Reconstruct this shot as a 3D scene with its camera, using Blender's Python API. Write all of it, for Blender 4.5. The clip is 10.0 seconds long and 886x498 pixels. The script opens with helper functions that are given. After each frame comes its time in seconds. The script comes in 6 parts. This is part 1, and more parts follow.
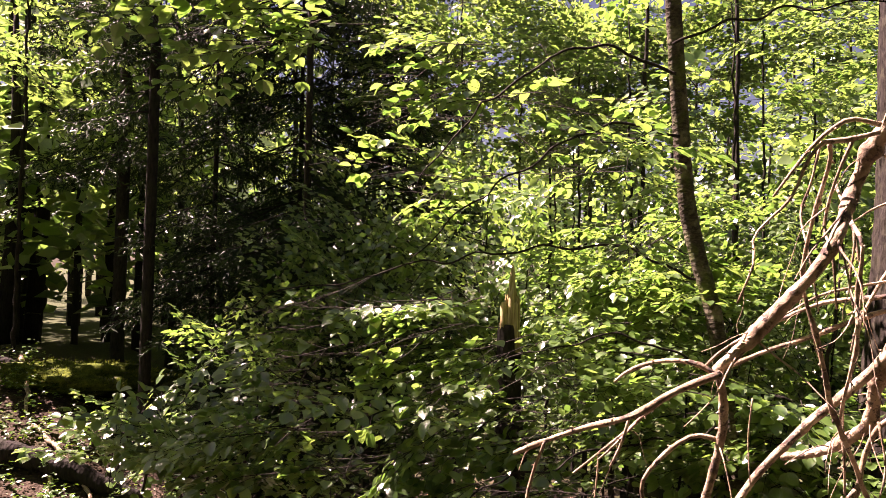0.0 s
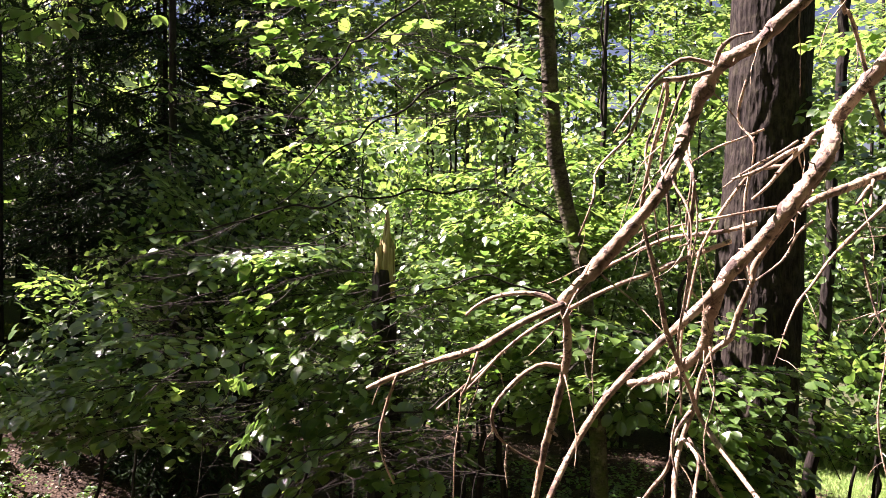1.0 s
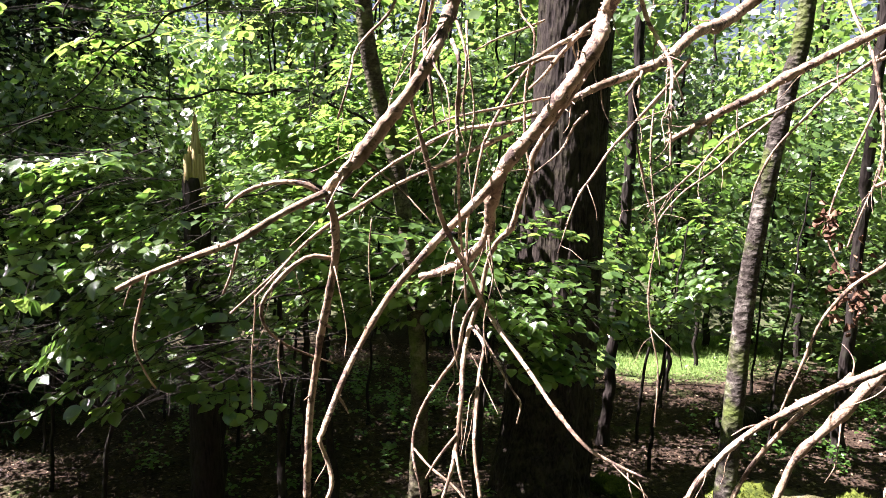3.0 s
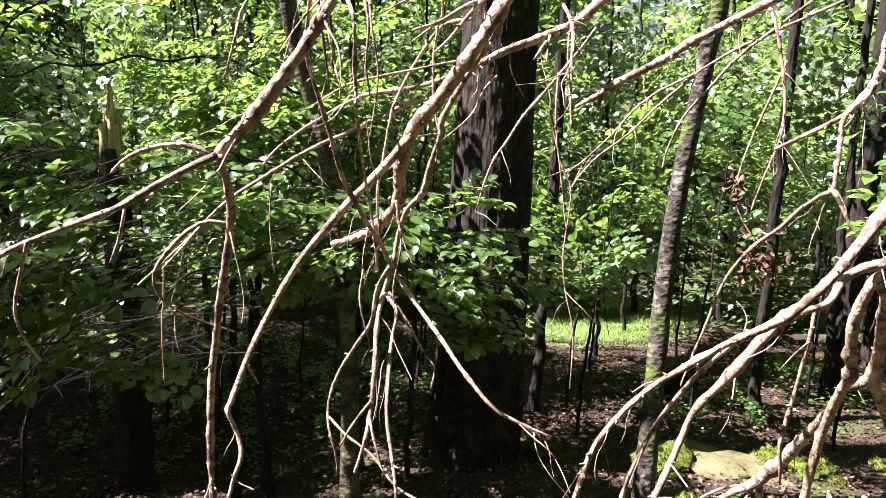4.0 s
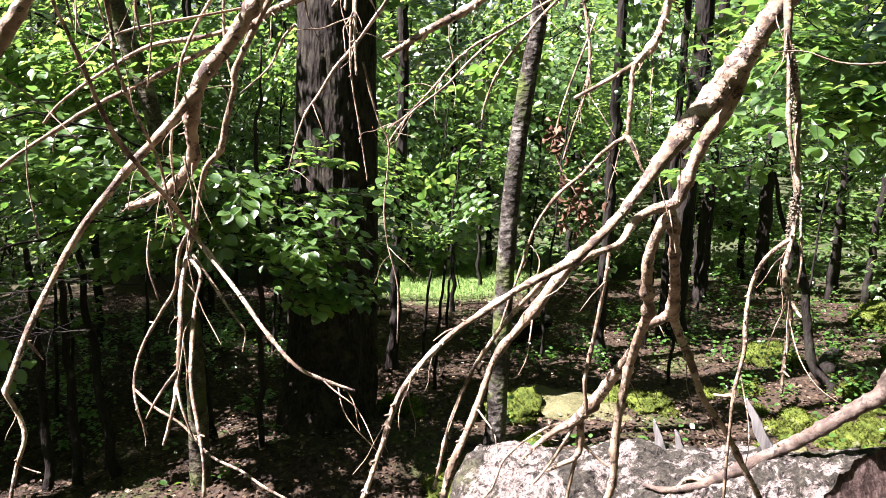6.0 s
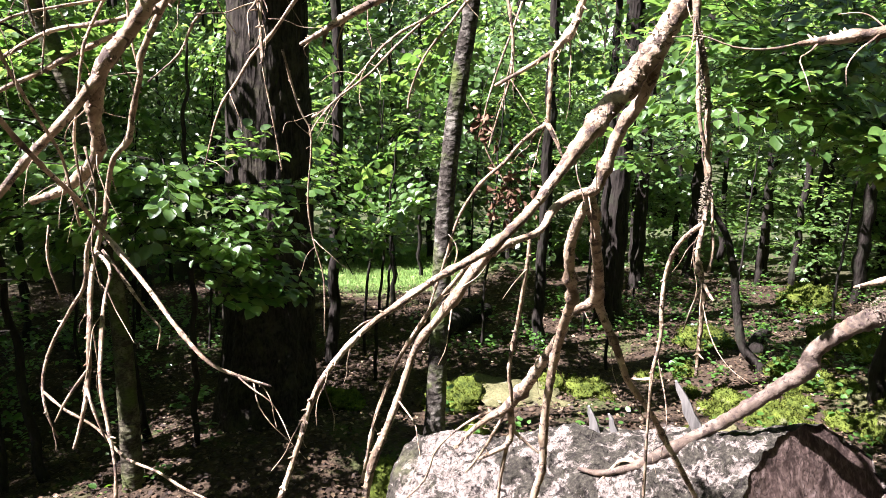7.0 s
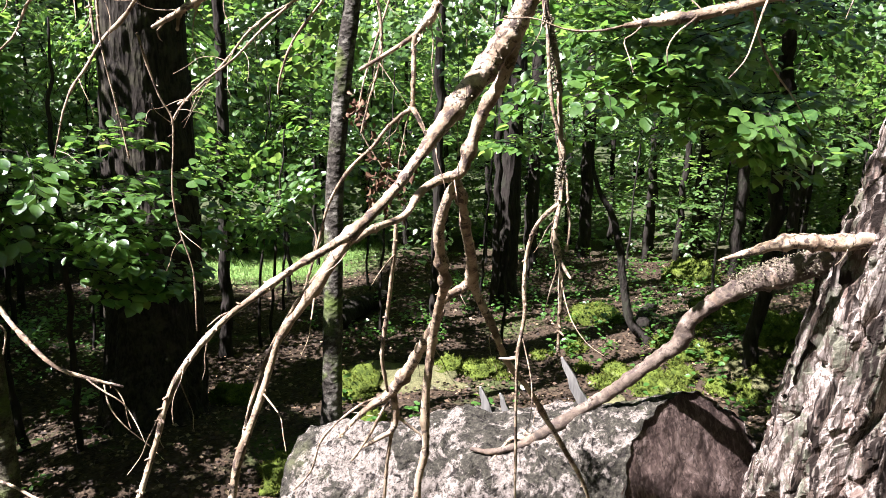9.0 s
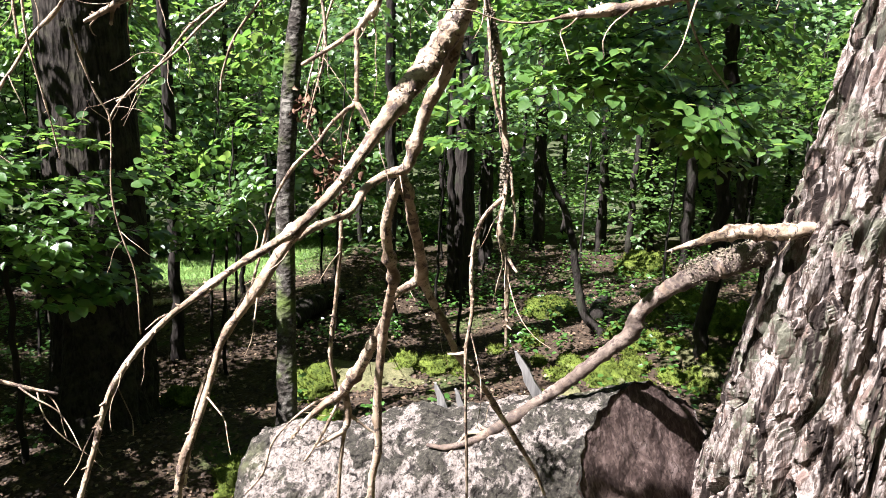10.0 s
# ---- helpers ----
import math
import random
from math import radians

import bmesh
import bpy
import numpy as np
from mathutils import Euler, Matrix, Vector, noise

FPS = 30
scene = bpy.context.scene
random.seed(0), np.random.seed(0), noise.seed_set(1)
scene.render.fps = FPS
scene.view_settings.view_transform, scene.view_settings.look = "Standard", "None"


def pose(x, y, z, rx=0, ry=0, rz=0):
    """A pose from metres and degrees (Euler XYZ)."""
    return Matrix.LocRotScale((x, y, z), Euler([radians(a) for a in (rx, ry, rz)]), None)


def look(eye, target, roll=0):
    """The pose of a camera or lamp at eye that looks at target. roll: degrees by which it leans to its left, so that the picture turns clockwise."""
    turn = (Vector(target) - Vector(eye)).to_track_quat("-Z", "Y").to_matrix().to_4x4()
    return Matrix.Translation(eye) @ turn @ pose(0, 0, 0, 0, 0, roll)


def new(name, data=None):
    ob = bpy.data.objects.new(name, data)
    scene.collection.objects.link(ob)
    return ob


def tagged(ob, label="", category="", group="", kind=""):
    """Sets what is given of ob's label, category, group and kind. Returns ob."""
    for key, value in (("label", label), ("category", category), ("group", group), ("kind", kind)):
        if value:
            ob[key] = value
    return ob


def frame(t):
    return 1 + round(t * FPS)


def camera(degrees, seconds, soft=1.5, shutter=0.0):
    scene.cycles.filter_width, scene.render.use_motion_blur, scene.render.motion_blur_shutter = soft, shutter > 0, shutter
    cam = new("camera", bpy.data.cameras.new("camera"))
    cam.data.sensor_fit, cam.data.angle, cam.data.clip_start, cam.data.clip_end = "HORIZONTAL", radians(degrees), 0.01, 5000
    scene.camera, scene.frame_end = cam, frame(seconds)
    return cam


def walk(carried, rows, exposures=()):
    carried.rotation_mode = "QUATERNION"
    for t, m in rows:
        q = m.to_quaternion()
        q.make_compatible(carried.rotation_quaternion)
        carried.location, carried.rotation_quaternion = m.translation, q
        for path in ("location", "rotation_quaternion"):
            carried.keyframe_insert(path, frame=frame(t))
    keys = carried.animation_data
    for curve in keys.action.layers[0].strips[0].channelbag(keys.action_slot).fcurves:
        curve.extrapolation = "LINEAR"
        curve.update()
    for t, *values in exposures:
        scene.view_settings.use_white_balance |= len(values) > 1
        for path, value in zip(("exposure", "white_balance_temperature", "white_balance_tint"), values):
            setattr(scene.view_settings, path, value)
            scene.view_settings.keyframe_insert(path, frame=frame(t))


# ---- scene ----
cam = camera(60.42, 10.0, soft=0.8)
PATH = [
    (0, (0.022, 0.128, 1.993), (-0.095, 2.124, 2.058), 0.99),
    (0.5, (0.043, 0.133, 1.986), (0.09, 2.132, 1.988), 0.59),
    (1, (0.059, 0.136, 1.979), (0.257, 2.125, 1.91), 0.49),
    (1.5, (0.088, 0.132, 1.973), (0.412, 2.101, 1.838), 0.36),
    (2, (0.117, 0.137, 1.964), (0.549, 2.08, 1.767), 0.17),
    (2.5, (0.134, 0.152, 1.957), (0.666, 2.063, 1.702), 0.06),
    (4, (0.197, 0.14, 1.939), (0.968, 1.947, 1.561), 0.03),
    (4.5, (0.229, 0.119, 1.934), (1.074, 1.886, 1.529), -0.08),
    (5, (0.257, 0.108, 1.927), (1.184, 1.826, 1.495), -0.25),
    (5.5, (0.277, 0.111, 1.923), (1.281, 1.78, 1.466), -0.30),
    (7, (0.341, 0.099, 1.914), (1.53, 1.628, 1.414), -0.22),
    (7.5, (0.356, 0.088, 1.913), (1.594, 1.574, 1.401), -0.23),
    (8, (0.372, 0.08, 1.911), (1.654, 1.523, 1.387), -0.24),
    (8.5, (0.386, 0.072, 1.909), (1.714, 1.471, 1.378), -0.21),
    (9, (0.395, 0.063, 1.91), (1.768, 1.415, 1.375), -0.21),
    (9.5, (0.402, 0.056, 1.909), (1.815, 1.366, 1.37), -0.27),
    (10, (0.414, 0.057, 1.906), (1.863, 1.324, 1.361), -0.37),
]
walk(cam, [(t, look(eye, target, roll)) for t, eye, target, roll in PATH],
     exposures=[(0, 2.76, 7650, 54), (0.6, 2.75, 7050, 48), (1.4, 2.85, 6500, 41), (4, 2.84, 6250, 34), (7, 2.68, 6050, 28), (10, 2.48, 5950, 21)])


# ---- light ----
SUN_WAY = Vector((-0.51, 0.19, 0.84)).normalized()          # towards the sun
elevation = math.asin(SUN_WAY.z)
world = bpy.data.worlds.new("sky")
scene.world = world
world.use_nodes = True
wn = world.node_tree
sky = wn.nodes.new("ShaderNodeTexSky")
sky.sky_type, sky.sun_disc = "NISHITA", False
sky.sun_elevation, sky.sun_rotation = elevation, math.atan2(SUN_WAY.x, SUN_WAY.y)
wn.links.new(sky.outputs[0], wn.nodes["Background"].inputs[0])
wn.nodes["Background"].inputs[1].default_value = 0.014
sun = new("sun", bpy.data.lights.new("sun", "SUN"))
sun.data.energy, sun.data.angle, sun.data.color = 5.0, radians(0.6), (1.0, 0.96, 0.90)
sun.matrix_world = look((0, 0, 30), Vector((0, 0, 30)) - SUN_WAY)


# ---- materials ----
class Mat:
    """A small builder of node materials."""

    def __init__(self, name, rough=0.8, spec=0.3):
        self.m = bpy.data.materials.new(name)
        self.m.use_nodes = True
        self.t = self.m.node_tree
        self.n, self.l = self.t.nodes, self.t.links
        self.b = self.n["Principled BSDF"]
        self.out = self.n["Material Output"]
        self.b.inputs["Roughness"].default_value = rough
        self.b.inputs["Specular IOR Level"].default_value = spec
        self.co = self.n.new("ShaderNodeTexCoord").outputs["Object"]

    def stretch(self, sx, sy, sz):
        mp = self.n.new("ShaderNodeMapping")
        mp.inputs["Scale"].default_value = (sx, sy, sz)
        self.l.new(self.co, mp.inputs["Vector"])
        return mp.outputs[0]

    def noise(self, scale, detail=6, vec=None, rough=0.6, dist=0.0):
        t = self.n.new("ShaderNodeTexNoise")
        t.inputs["Scale"].default_value, t.inputs["Detail"].default_value = scale, detail
        t.inputs["Roughness"].default_value, t.inputs["Distortion"].default_value = rough, dist
        self.l.new(vec or self.co, t.inputs["Vector"])
        return t.outputs["Fac"]

    def voronoi(self, scale, vec=None, feature="F1"):
        t = self.n.new("ShaderNodeTexVoronoi")
        t.feature = feature
        t.inputs["Scale"].default_value = scale
        self.l.new(vec or self.co, t.inputs["Vector"])
        return t.outputs["Distance"]

    def cracks(self, scale, vec, width, detail=3, core=0.0):
        """1 along thin wandering lines, 0 off them."""
        f = self.noise(scale, detail, vec, 0.55)
        m = self.n.new("ShaderNodeMath")
        m.operation = "SUBTRACT"
        m.inputs[1].default_value = 0.5
        self.l.new(f, m.inputs[0])
        a = self.n.new("ShaderNodeMath")
        a.operation = "ABSOLUTE"
        self.l.new(m.outputs[0], a.inputs[0])
        return self.ramp(a.outputs[0], (width * core, 1.0), (width, 0.0))

    def ramp(self, fac, *stops):
        r = self.n.new("ShaderNodeValToRGB")
        e = r.color_ramp.elements
        while len(e) < len(stops):
            e.new(0.5)
        for el, (p, c) in zip(e, stops):
            el.position = p
            el.color = (*c, 1) if not isinstance(c, (int, float)) else (c, c, c, 1)
        self.l.new(fac, r.inputs[0])
        return r.outputs[0]

    def mix(self, fac, a, b, how="MIX"):
        m = self.n.new("ShaderNodeMix")
        m.data_type, m.blend_type = "RGBA", how
        for sock, v in ((m.inputs[0], fac), (m.inputs[6], a), (m.inputs[7], b)):
            if isinstance(v, (int, float)):
                sock.default_value = v
            elif isinstance(v, tuple):
                sock.default_value = (*v, 1)
            else:
                self.l.new(v, sock)
        return m.outputs[2]

    def island(self):
        return self.n.new("ShaderNodeNewGeometry").outputs["Random Per Island"]

    def per_object(self):
        return self.n.new("ShaderNodeObjectInfo").outputs["Random"]

    def colour(self, c):
        if isinstance(c, tuple):
            self.b.inputs["Base Color"].default_value = (*c, 1)
        else:
            self.l.new(c, self.b.inputs["Base Color"])
        return self

    def bump(self, height, strength=0.5, dist=0.01):
        bn = self.n.new("ShaderNodeBump")
        bn.inputs["Strength"].default_value, bn.inputs["Distance"].default_value = strength, dist
        self.l.new(height, bn.inputs["Height"])
        self.l.new(bn.outputs[0], self.b.inputs["Normal"])
        return self


def leaf_material(name, dark, light, through_dark, through_light, rough=0.36, share=0.42, single=False, gloss=1.0):
    k = Mat(name, rough, gloss)
    fac = k.per_object() if single else k.island()
    base = k.ramp(fac, (0.0, dark), (0.55, tuple((a + b) * 0.42 for a, b in zip(dark, light))), (1.0, light))
    k.colour(k.mix(k.ramp(k.noise(28, 4), (0.40, 0.0), (0.66, 0.75)), base, tuple(v * 1.1 for v in light)))
    k.bump(k.noise(140, 3), 0.35, 0.002)
    k.b.inputs["Coat Weight"].default_value, k.b.inputs["Coat Roughness"].default_value = 0.85 * gloss, 0.22
    tr = k.n.new("ShaderNodeBsdfTranslucent")
    k.l.new(k.ramp(fac, (0.0, through_dark), (1.0, through_light)), tr.inputs["Color"])
    mx = k.n.new("ShaderNodeMixShader")
    mx.inputs[0].default_value = share
    k.l.new(k.b.outputs[0], mx.inputs[1])
    k.l.new(tr.outputs[0], mx.inputs[2])
    k.l.new(mx.outputs[0], k.out.inputs["Surface"])
    return k.m


M_LEAF = leaf_material("beech_leaf", (0.026, 0.075, 0.016), (0.082, 0.165, 0.034), (0.11, 0.28, 0.035), (0.33, 0.50, 0.09))
M_LEAF_ONE = leaf_material("beech_leaf_single", (0.026, 0.075, 0.016), (0.082, 0.165, 0.034), (0.11, 0.28, 0.035), (0.33, 0.50, 0.09), single=True)
M_FAR_LEAF = leaf_material("far_leaf", (0.034, 0.078, 0.028), (0.092, 0.168, 0.042), (0.12, 0.28, 0.04), (0.34, 0.50, 0.10), rough=0.40)
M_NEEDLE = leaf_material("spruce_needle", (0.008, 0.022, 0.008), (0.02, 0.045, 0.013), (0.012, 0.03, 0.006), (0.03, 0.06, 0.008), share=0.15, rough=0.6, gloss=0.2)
M_GRASS = leaf_material("grass_blade", (0.12, 0.21, 0.07), (0.25, 0.35, 0.13), (0.30, 0.45, 0.12), (0.48, 0.58, 0.2), share=0.45, gloss=0.4)
M_PLANT = leaf_material("undergrowth_leaf", (0.03, 0.09, 0.015), (0.07, 0.17, 0.03), (0.10, 0.24, 0.01), (0.18, 0.34, 0.02))


def make_bark(name, base, dark, pale, lichen, sx=1.0, sz=0.25, crack=14, bump=0.9, depth=0.02, moss=0.0, blotch=3.0):
    k = Mat(name, 0.92, 0.15)
    v = k.stretch(sx, sx, sz)
    cr = k.voronoi(crack, v)
    fine = k.noise(60, 8, v)
    big = k.noise(blotch, 6, None, 0.7)
    c = k.mix(k.ramp(cr, (0.05, 0.0), (0.45, 1.0)), dark, base)
    c = k.mix(k.ramp(fine, (0.42, 0.0), (0.62, 0.75)), c, pale)
    c = k.mix(k.ramp(big, (0.5, 0.0), (0.64, 0.75)), c, lichen)
    if moss:
        c = k.mix(k.ramp(k.noise(5, 5), (0.55 - 0.2 * moss, 0.0), (0.7 - 0.1 * moss, 0.9)), c, (0.07, 0.10, 0.02))
    h = k.mix(0.35, cr, fine)
    return k.colour(c).bump(h, bump, depth).m


# spruce bark with the trunk's shade put into its near-black colours
M_SHADED_SPRUCE = make_bark("shaded_spruce_bark", (0.013, 0.0105, 0.008), (0.004, 0.003, 0.0025), (0.036, 0.030, 0.023), (0.045, 0.042, 0.026), crack=40, blotch=9)


def make_old_bark():
    k = Mat("old_spruce_bark", 0.92, 0.15)
    v = k.stretch(1, 1, 0.3)
    fine = k.noise(70, 10, v, 0.75)
    flake = k.noise(12, 7, v, 0.7, 0.9)
    c = k.ramp(fine, (0.34, (0.085, 0.068, 0.055)), (0.46, (0.19, 0.157, 0.133)), (0.60, (0.37, 0.318, 0.273)))
    c = k.mix(k.ramp(flake, (0.54, 0.0), (0.58, 0.9)), c, k.mix(fine, (0.05, 0.036, 0.028), (0.24, 0.165, 0.13)))
    c = k.mix(k.ramp(k.noise(5, 9, None, 0.75), (0.52, 0.0), (0.57, 0.85)), c, k.mix(fine, (0.03, 0.033, 0.02), (0.17, 0.175, 0.12)))
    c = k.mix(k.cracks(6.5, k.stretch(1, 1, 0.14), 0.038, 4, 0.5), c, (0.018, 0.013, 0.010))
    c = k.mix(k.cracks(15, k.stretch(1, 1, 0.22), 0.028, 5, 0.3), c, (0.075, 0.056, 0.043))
    return k.colour(c).bump(k.mix(0.5, fine, flake), 0.9, 0.02).m


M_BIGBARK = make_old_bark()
M_BEECH = make_bark("beech_bark", (0.035, 0.029, 0.020), (0.012, 0.010, 0.008), (0.085, 0.075, 0.052), (0.17, 0.165, 0.10), crack=22, sz=2.0, bump=0.8, moss=0.3, blotch=11)
M_BIRCH = make_bark("lichened_bark", (0.026, 0.022, 0.017), (0.012, 0.010, 0.009), (0.06, 0.053, 0.043), (0.19, 0.178, 0.145), crack=24, sz=1.5, bump=0.9, moss=0.3, blotch=14)
# bark of stems and twigs, near black because forest shade is put into it
M_SHADEBARK = make_bark("shade_dark_bark", (0.017, 0.014, 0.011), (0.006, 0.005, 0.004), (0.030, 0.025, 0.021), (0.024, 0.026, 0.016), crack=34, blotch=8)


def make_dead_wood(name="dead_branch_wood", tone=((0.10, 0.068, 0.042), (0.31, 0.230, 0.151), (0.50, 0.403, 0.29))):
    k = Mat(name, 0.75, 0.25)
    v = k.stretch(1, 1, 1)
    blot = k.noise(22, 6, v)
    big = k.noise(5, 3)
    c = k.ramp(blot, (0.36, tone[0]), (0.50, tone[1]), (0.64, tone[2]))
    c = k.mix(k.ramp(big, (0.48, 0.0), (0.60, 0.6)), c, tuple(v * 1.2 for v in tone[1]))
    c = k.mix(k.ramp(k.noise(48, 5, None, 0.7, 0.5), (0.52, 0.0), (0.59, 0.9)), c, (0.055, 0.038, 0.032))
    c = k.mix(k.ramp(k.noise(9, 4), (0.58, 0.0), (0.68, 0.4)), c, (0.30, 0.195, 0.117))
    return k.colour(c).bump(k.mix(0.5, blot, k.noise(160, 5)), 1.0, 0.006).m


M_DEAD = make_dead_wood()
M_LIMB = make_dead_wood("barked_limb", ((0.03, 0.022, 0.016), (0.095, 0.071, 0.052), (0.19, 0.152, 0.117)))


def make_lichen():
    k = Mat("pale_lichen", 0.95, 0.1)
    c = k.ramp(k.noise(40, 5), (0.35, (0.10, 0.085, 0.06)), (0.65, (0.25, 0.215, 0.15)))
    return k.colour(c).bump(k.noise(90, 5), 0.8, 0.006).m


M_LICHEN = make_lichen()


def make_log():
    k = Mat("weathered_log_bark", 0.9, 0.2)
    patch = k.noise(3.6, 9, k.stretch(1.0, 1.0, 0.6), 0.62, 1.2)
    mid = k.noise(17, 8, k.stretch(1.0, 1.0, 0.7), 0.72, 0.6)
    fine = k.noise(70, 9, None, 0.75)
    pits = k.noise(34, 4, None, 0.6, 0.5)
    pale = k.ramp(fine, (0.34, (0.055, 0.046, 0.036)), (0.45, (0.135, 0.115, 0.096)), (0.58, (0.235, 0.204, 0.175)))
    dark = k.ramp(fine, (0.38, (0.009, 0.008, 0.006)), (0.54, (0.03, 0.028, 0.019)), (0.68, (0.085, 0.08, 0.056)))
    c = k.mix(k.ramp(k.mix(0.45, patch, mid), (0.480, 0.0), (0.515, 0.95)), pale, dark)
    c = k.mix(k.ramp(mid, (0.30, 0.9), (0.37, 0.0)), c, dark)
    c = k.mix(k.ramp(pits, (0.35, 0.95), (0.41, 0.0)), c, (0.022, 0.018, 0.015))
    c = k.mix(k.ramp(k.noise(95, 3, None, 0.6, 0.4), (0.36, 0.9), (0.42, 0.0)), c, (0.03, 0.025, 0.02))
    c = k.mix(k.ramp(k.noise(2.1, 5), (0.60, 0.0), (0.70, 0.45)), c, (0.12, 0.13, 0.055))
    return k.colour(c).bump(k.mix(0.5, k.mix(0.55, mid, fine), k.ramp(pits, (0.30, 0.0), (0.45, 1.0))), 1.0, 0.03).m


def make_cut():
    k = Mat("sawn_end_grain", 0.85, 0.2)
    st = k.noise(6, 7, None, 0.65, 1.2)
    c = k.ramp(st, (0.34, (0.022, 0.014, 0.011)), (0.50, (0.055, 0.036, 0.029)), (0.60, (0.10, 0.07, 0.057)), (0.72, (0.22, 0.17, 0.148)))
    c = k.mix(k.cracks(16, None, 0.03), c, (0.03, 0.02, 0.016))
    c = k.mix(k.ramp(k.noise(55, 6, k.stretch(1, 1, 0.25)), (0.52, 0.0), (0.68, 0.4)), c, (0.26, 0.19, 0.16))
    return k.colour(c).bump(k.noise(40, 6), 0.7, 0.012).m


M_LOG, M_CUT = make_log(), make_cut()


def make_splinter():
    k = Mat("splintered_wood", 0.8, 0.2)
    v = k.stretch(1, 1, 0.05)
    g = k.noise(70, 5, v)
    c = k.ramp(g, (0.30, (0.10, 0.075, 0.03)), (0.5, (0.34, 0.27, 0.12)), (0.7, (0.55, 0.47, 0.26)))
    return k.colour(c).bump(g, 0.9, 0.01).m


M_SPLINTER = make_splinter()


def make_grey_wood():
    k = Mat("bleached_wood", 0.8, 0.2)
    g = k.noise(50, 5, k.stretch(1, 1, 0.08))
    c = k.ramp(g, (0.3, (0.09, 0.088, 0.08)), (0.7, (0.27, 0.26, 0.235)))
    return k.colour(c).bump(g, 0.7, 0.005).m


M_GREY = make_grey_wood()


def make_ground():
    k = Mat("forest_floor", 0.95, 0.15)
    a = k.noise(1.3, 5)
    b = k.noise(18, 8)
    f = k.voronoi(42)
    c = k.ramp(b, (0.30, (0.014, 0.010, 0.006)), (0.50, (0.042, 0.030, 0.018)), (0.72, (0.10, 0.073, 0.045)))
    c = k.mix(k.ramp(f, (0.1, 0.0), (0.5, 0.6)), c, (0.038, 0.026, 0.017))
    c = k.mix(k.ramp(a, (0.56, 0.0), (0.66, 0.55)), c, (0.05, 0.085, 0.018))
    ad = k.n.new("ShaderNodeVectorMath")
    ad.operation = "DISTANCE"
    k.l.new(k.co, ad.inputs[0])
    ad.inputs[1].default_value = (5.75, 8.7, -0.8)
    green = k.ramp(k.noise(25, 6), (0.3, (0.09, 0.19, 0.045)), (0.7, (0.21, 0.34, 0.09)))
    mp = k.n.new("ShaderNodeMapRange")
    mp.inputs[1].default_value, mp.inputs[2].default_value = 1.9, 1.2
    k.l.new(ad.outputs["Value"], mp.inputs[0])
    c = k.mix(mp.outputs[0], c, green)
    ln = k.n.new("ShaderNodeVectorMath")
    ln.operation = "LENGTH"
    k.l.new(k.co, ln.inputs[0])
    m2 = k.n.new("ShaderNodeMapRange")
    m2.inputs[1].default_value, m2.inputs[2].default_value = 10.0, 13.0
    k.l.new(ln.outputs["Value"], m2.inputs[0])
    c = k.mix(m2.outputs[0], c, k.mix(0.7, c, (0.05, 0.07, 0.028)))
    return k.colour(c).bump(k.mix(0.5, b, f), 0.9, 0.03).m


M_GROUND = make_ground()


def make_moss(name, dark, light):
    k = Mat(name, 1.0, 0.05)
    a, b = k.noise(9, 6), k.noise(120, 5)
    c = k.ramp(k.mix(0.5, a, k.noise(55, 6, None, 0.7)), (0.36, dark), (0.62, light))
    c = k.mix(k.ramp(k.noise(4, 4), (0.62, 0.0), (0.72, 0.8)), c, (0.20, 0.18, 0.15))
    return k.colour(c).bump(k.mix(0.5, a, b), 1.0, 0.02).m


M_MOSS = make_moss("moss", (0.014, 0.024, 0.006), (0.12, 0.155, 0.026))
M_MOSS_SHOOT = leaf_material("moss_shoot", (0.018, 0.028, 0.005), (0.12, 0.14, 0.022), (0.06, 0.09, 0.01), (0.16, 0.2, 0.02), share=0.3, rough=0.8, gloss=0.1)
M_STONE = make_moss("mossy_stone", (0.045, 0.05, 0.02), (0.16, 0.15, 0.075))


def make_litter():
    k = Mat("dead_leaf", 0.7, 0.25)
    c = k.ramp(k.island(), (0.0, (0.012, 0.008, 0.005)), (0.5, (0.038, 0.024, 0.014)), (0.84, (0.085, 0.055, 0.031)), (1.0, (0.27, 0.20, 0.125)))
    return k.colour(k.mix(k.ramp(k.noise(60, 4), (0.45, 0.0), (0.7, 0.5)), c, (0.06, 0.038, 0.024))).m


M_LITTER = make_litter()


def make_withered():
    k = Mat("withered_leaf", 0.7, 0.2)
    return k.colour(k.ramp(k.island(), (0.0, (0.05, 0.022, 0.011)), (0.6, (0.12, 0.068, 0.038)), (1.0, (0.22, 0.14, 0.085)))).bump(k.noise(150, 4), 0.6, 0.004).m


M_WITHERED = make_withered()


# ---- mesh helpers ----
def smooth01(a, b, v):
    v = min(1.0, max(0.0, (v - a) / (b - a)))
    return v * v * (3 - 2 * v)


def ground_z(x, y):
    r = math.hypot(x, y)
    z = 0.15 - 0.47 * smooth01(0.5, 4.0, r) - 0.22 * smooth01(4.2, 5.6, r) - 0.07 * (min(max(r, 5.4), 13.0) - 5.4)
    z += 1.9 * smooth01(1.0, 6.0, -x) * smooth01(3, 9, y)
    z += 0.42 * smooth01(3.6, 6.0, x) * smooth01(4.0, 1.2, y) + 0.25 * math.exp(-((x - 3.2) ** 2 + (y - 0.9) ** 2) / 0.5)
    z += 0.10 * noise.noise((x * 0.7, y * 0.7, 3.1)) + 0.035 * noise.noise((x * 3.1, y * 3.1, 7.7))
    return z


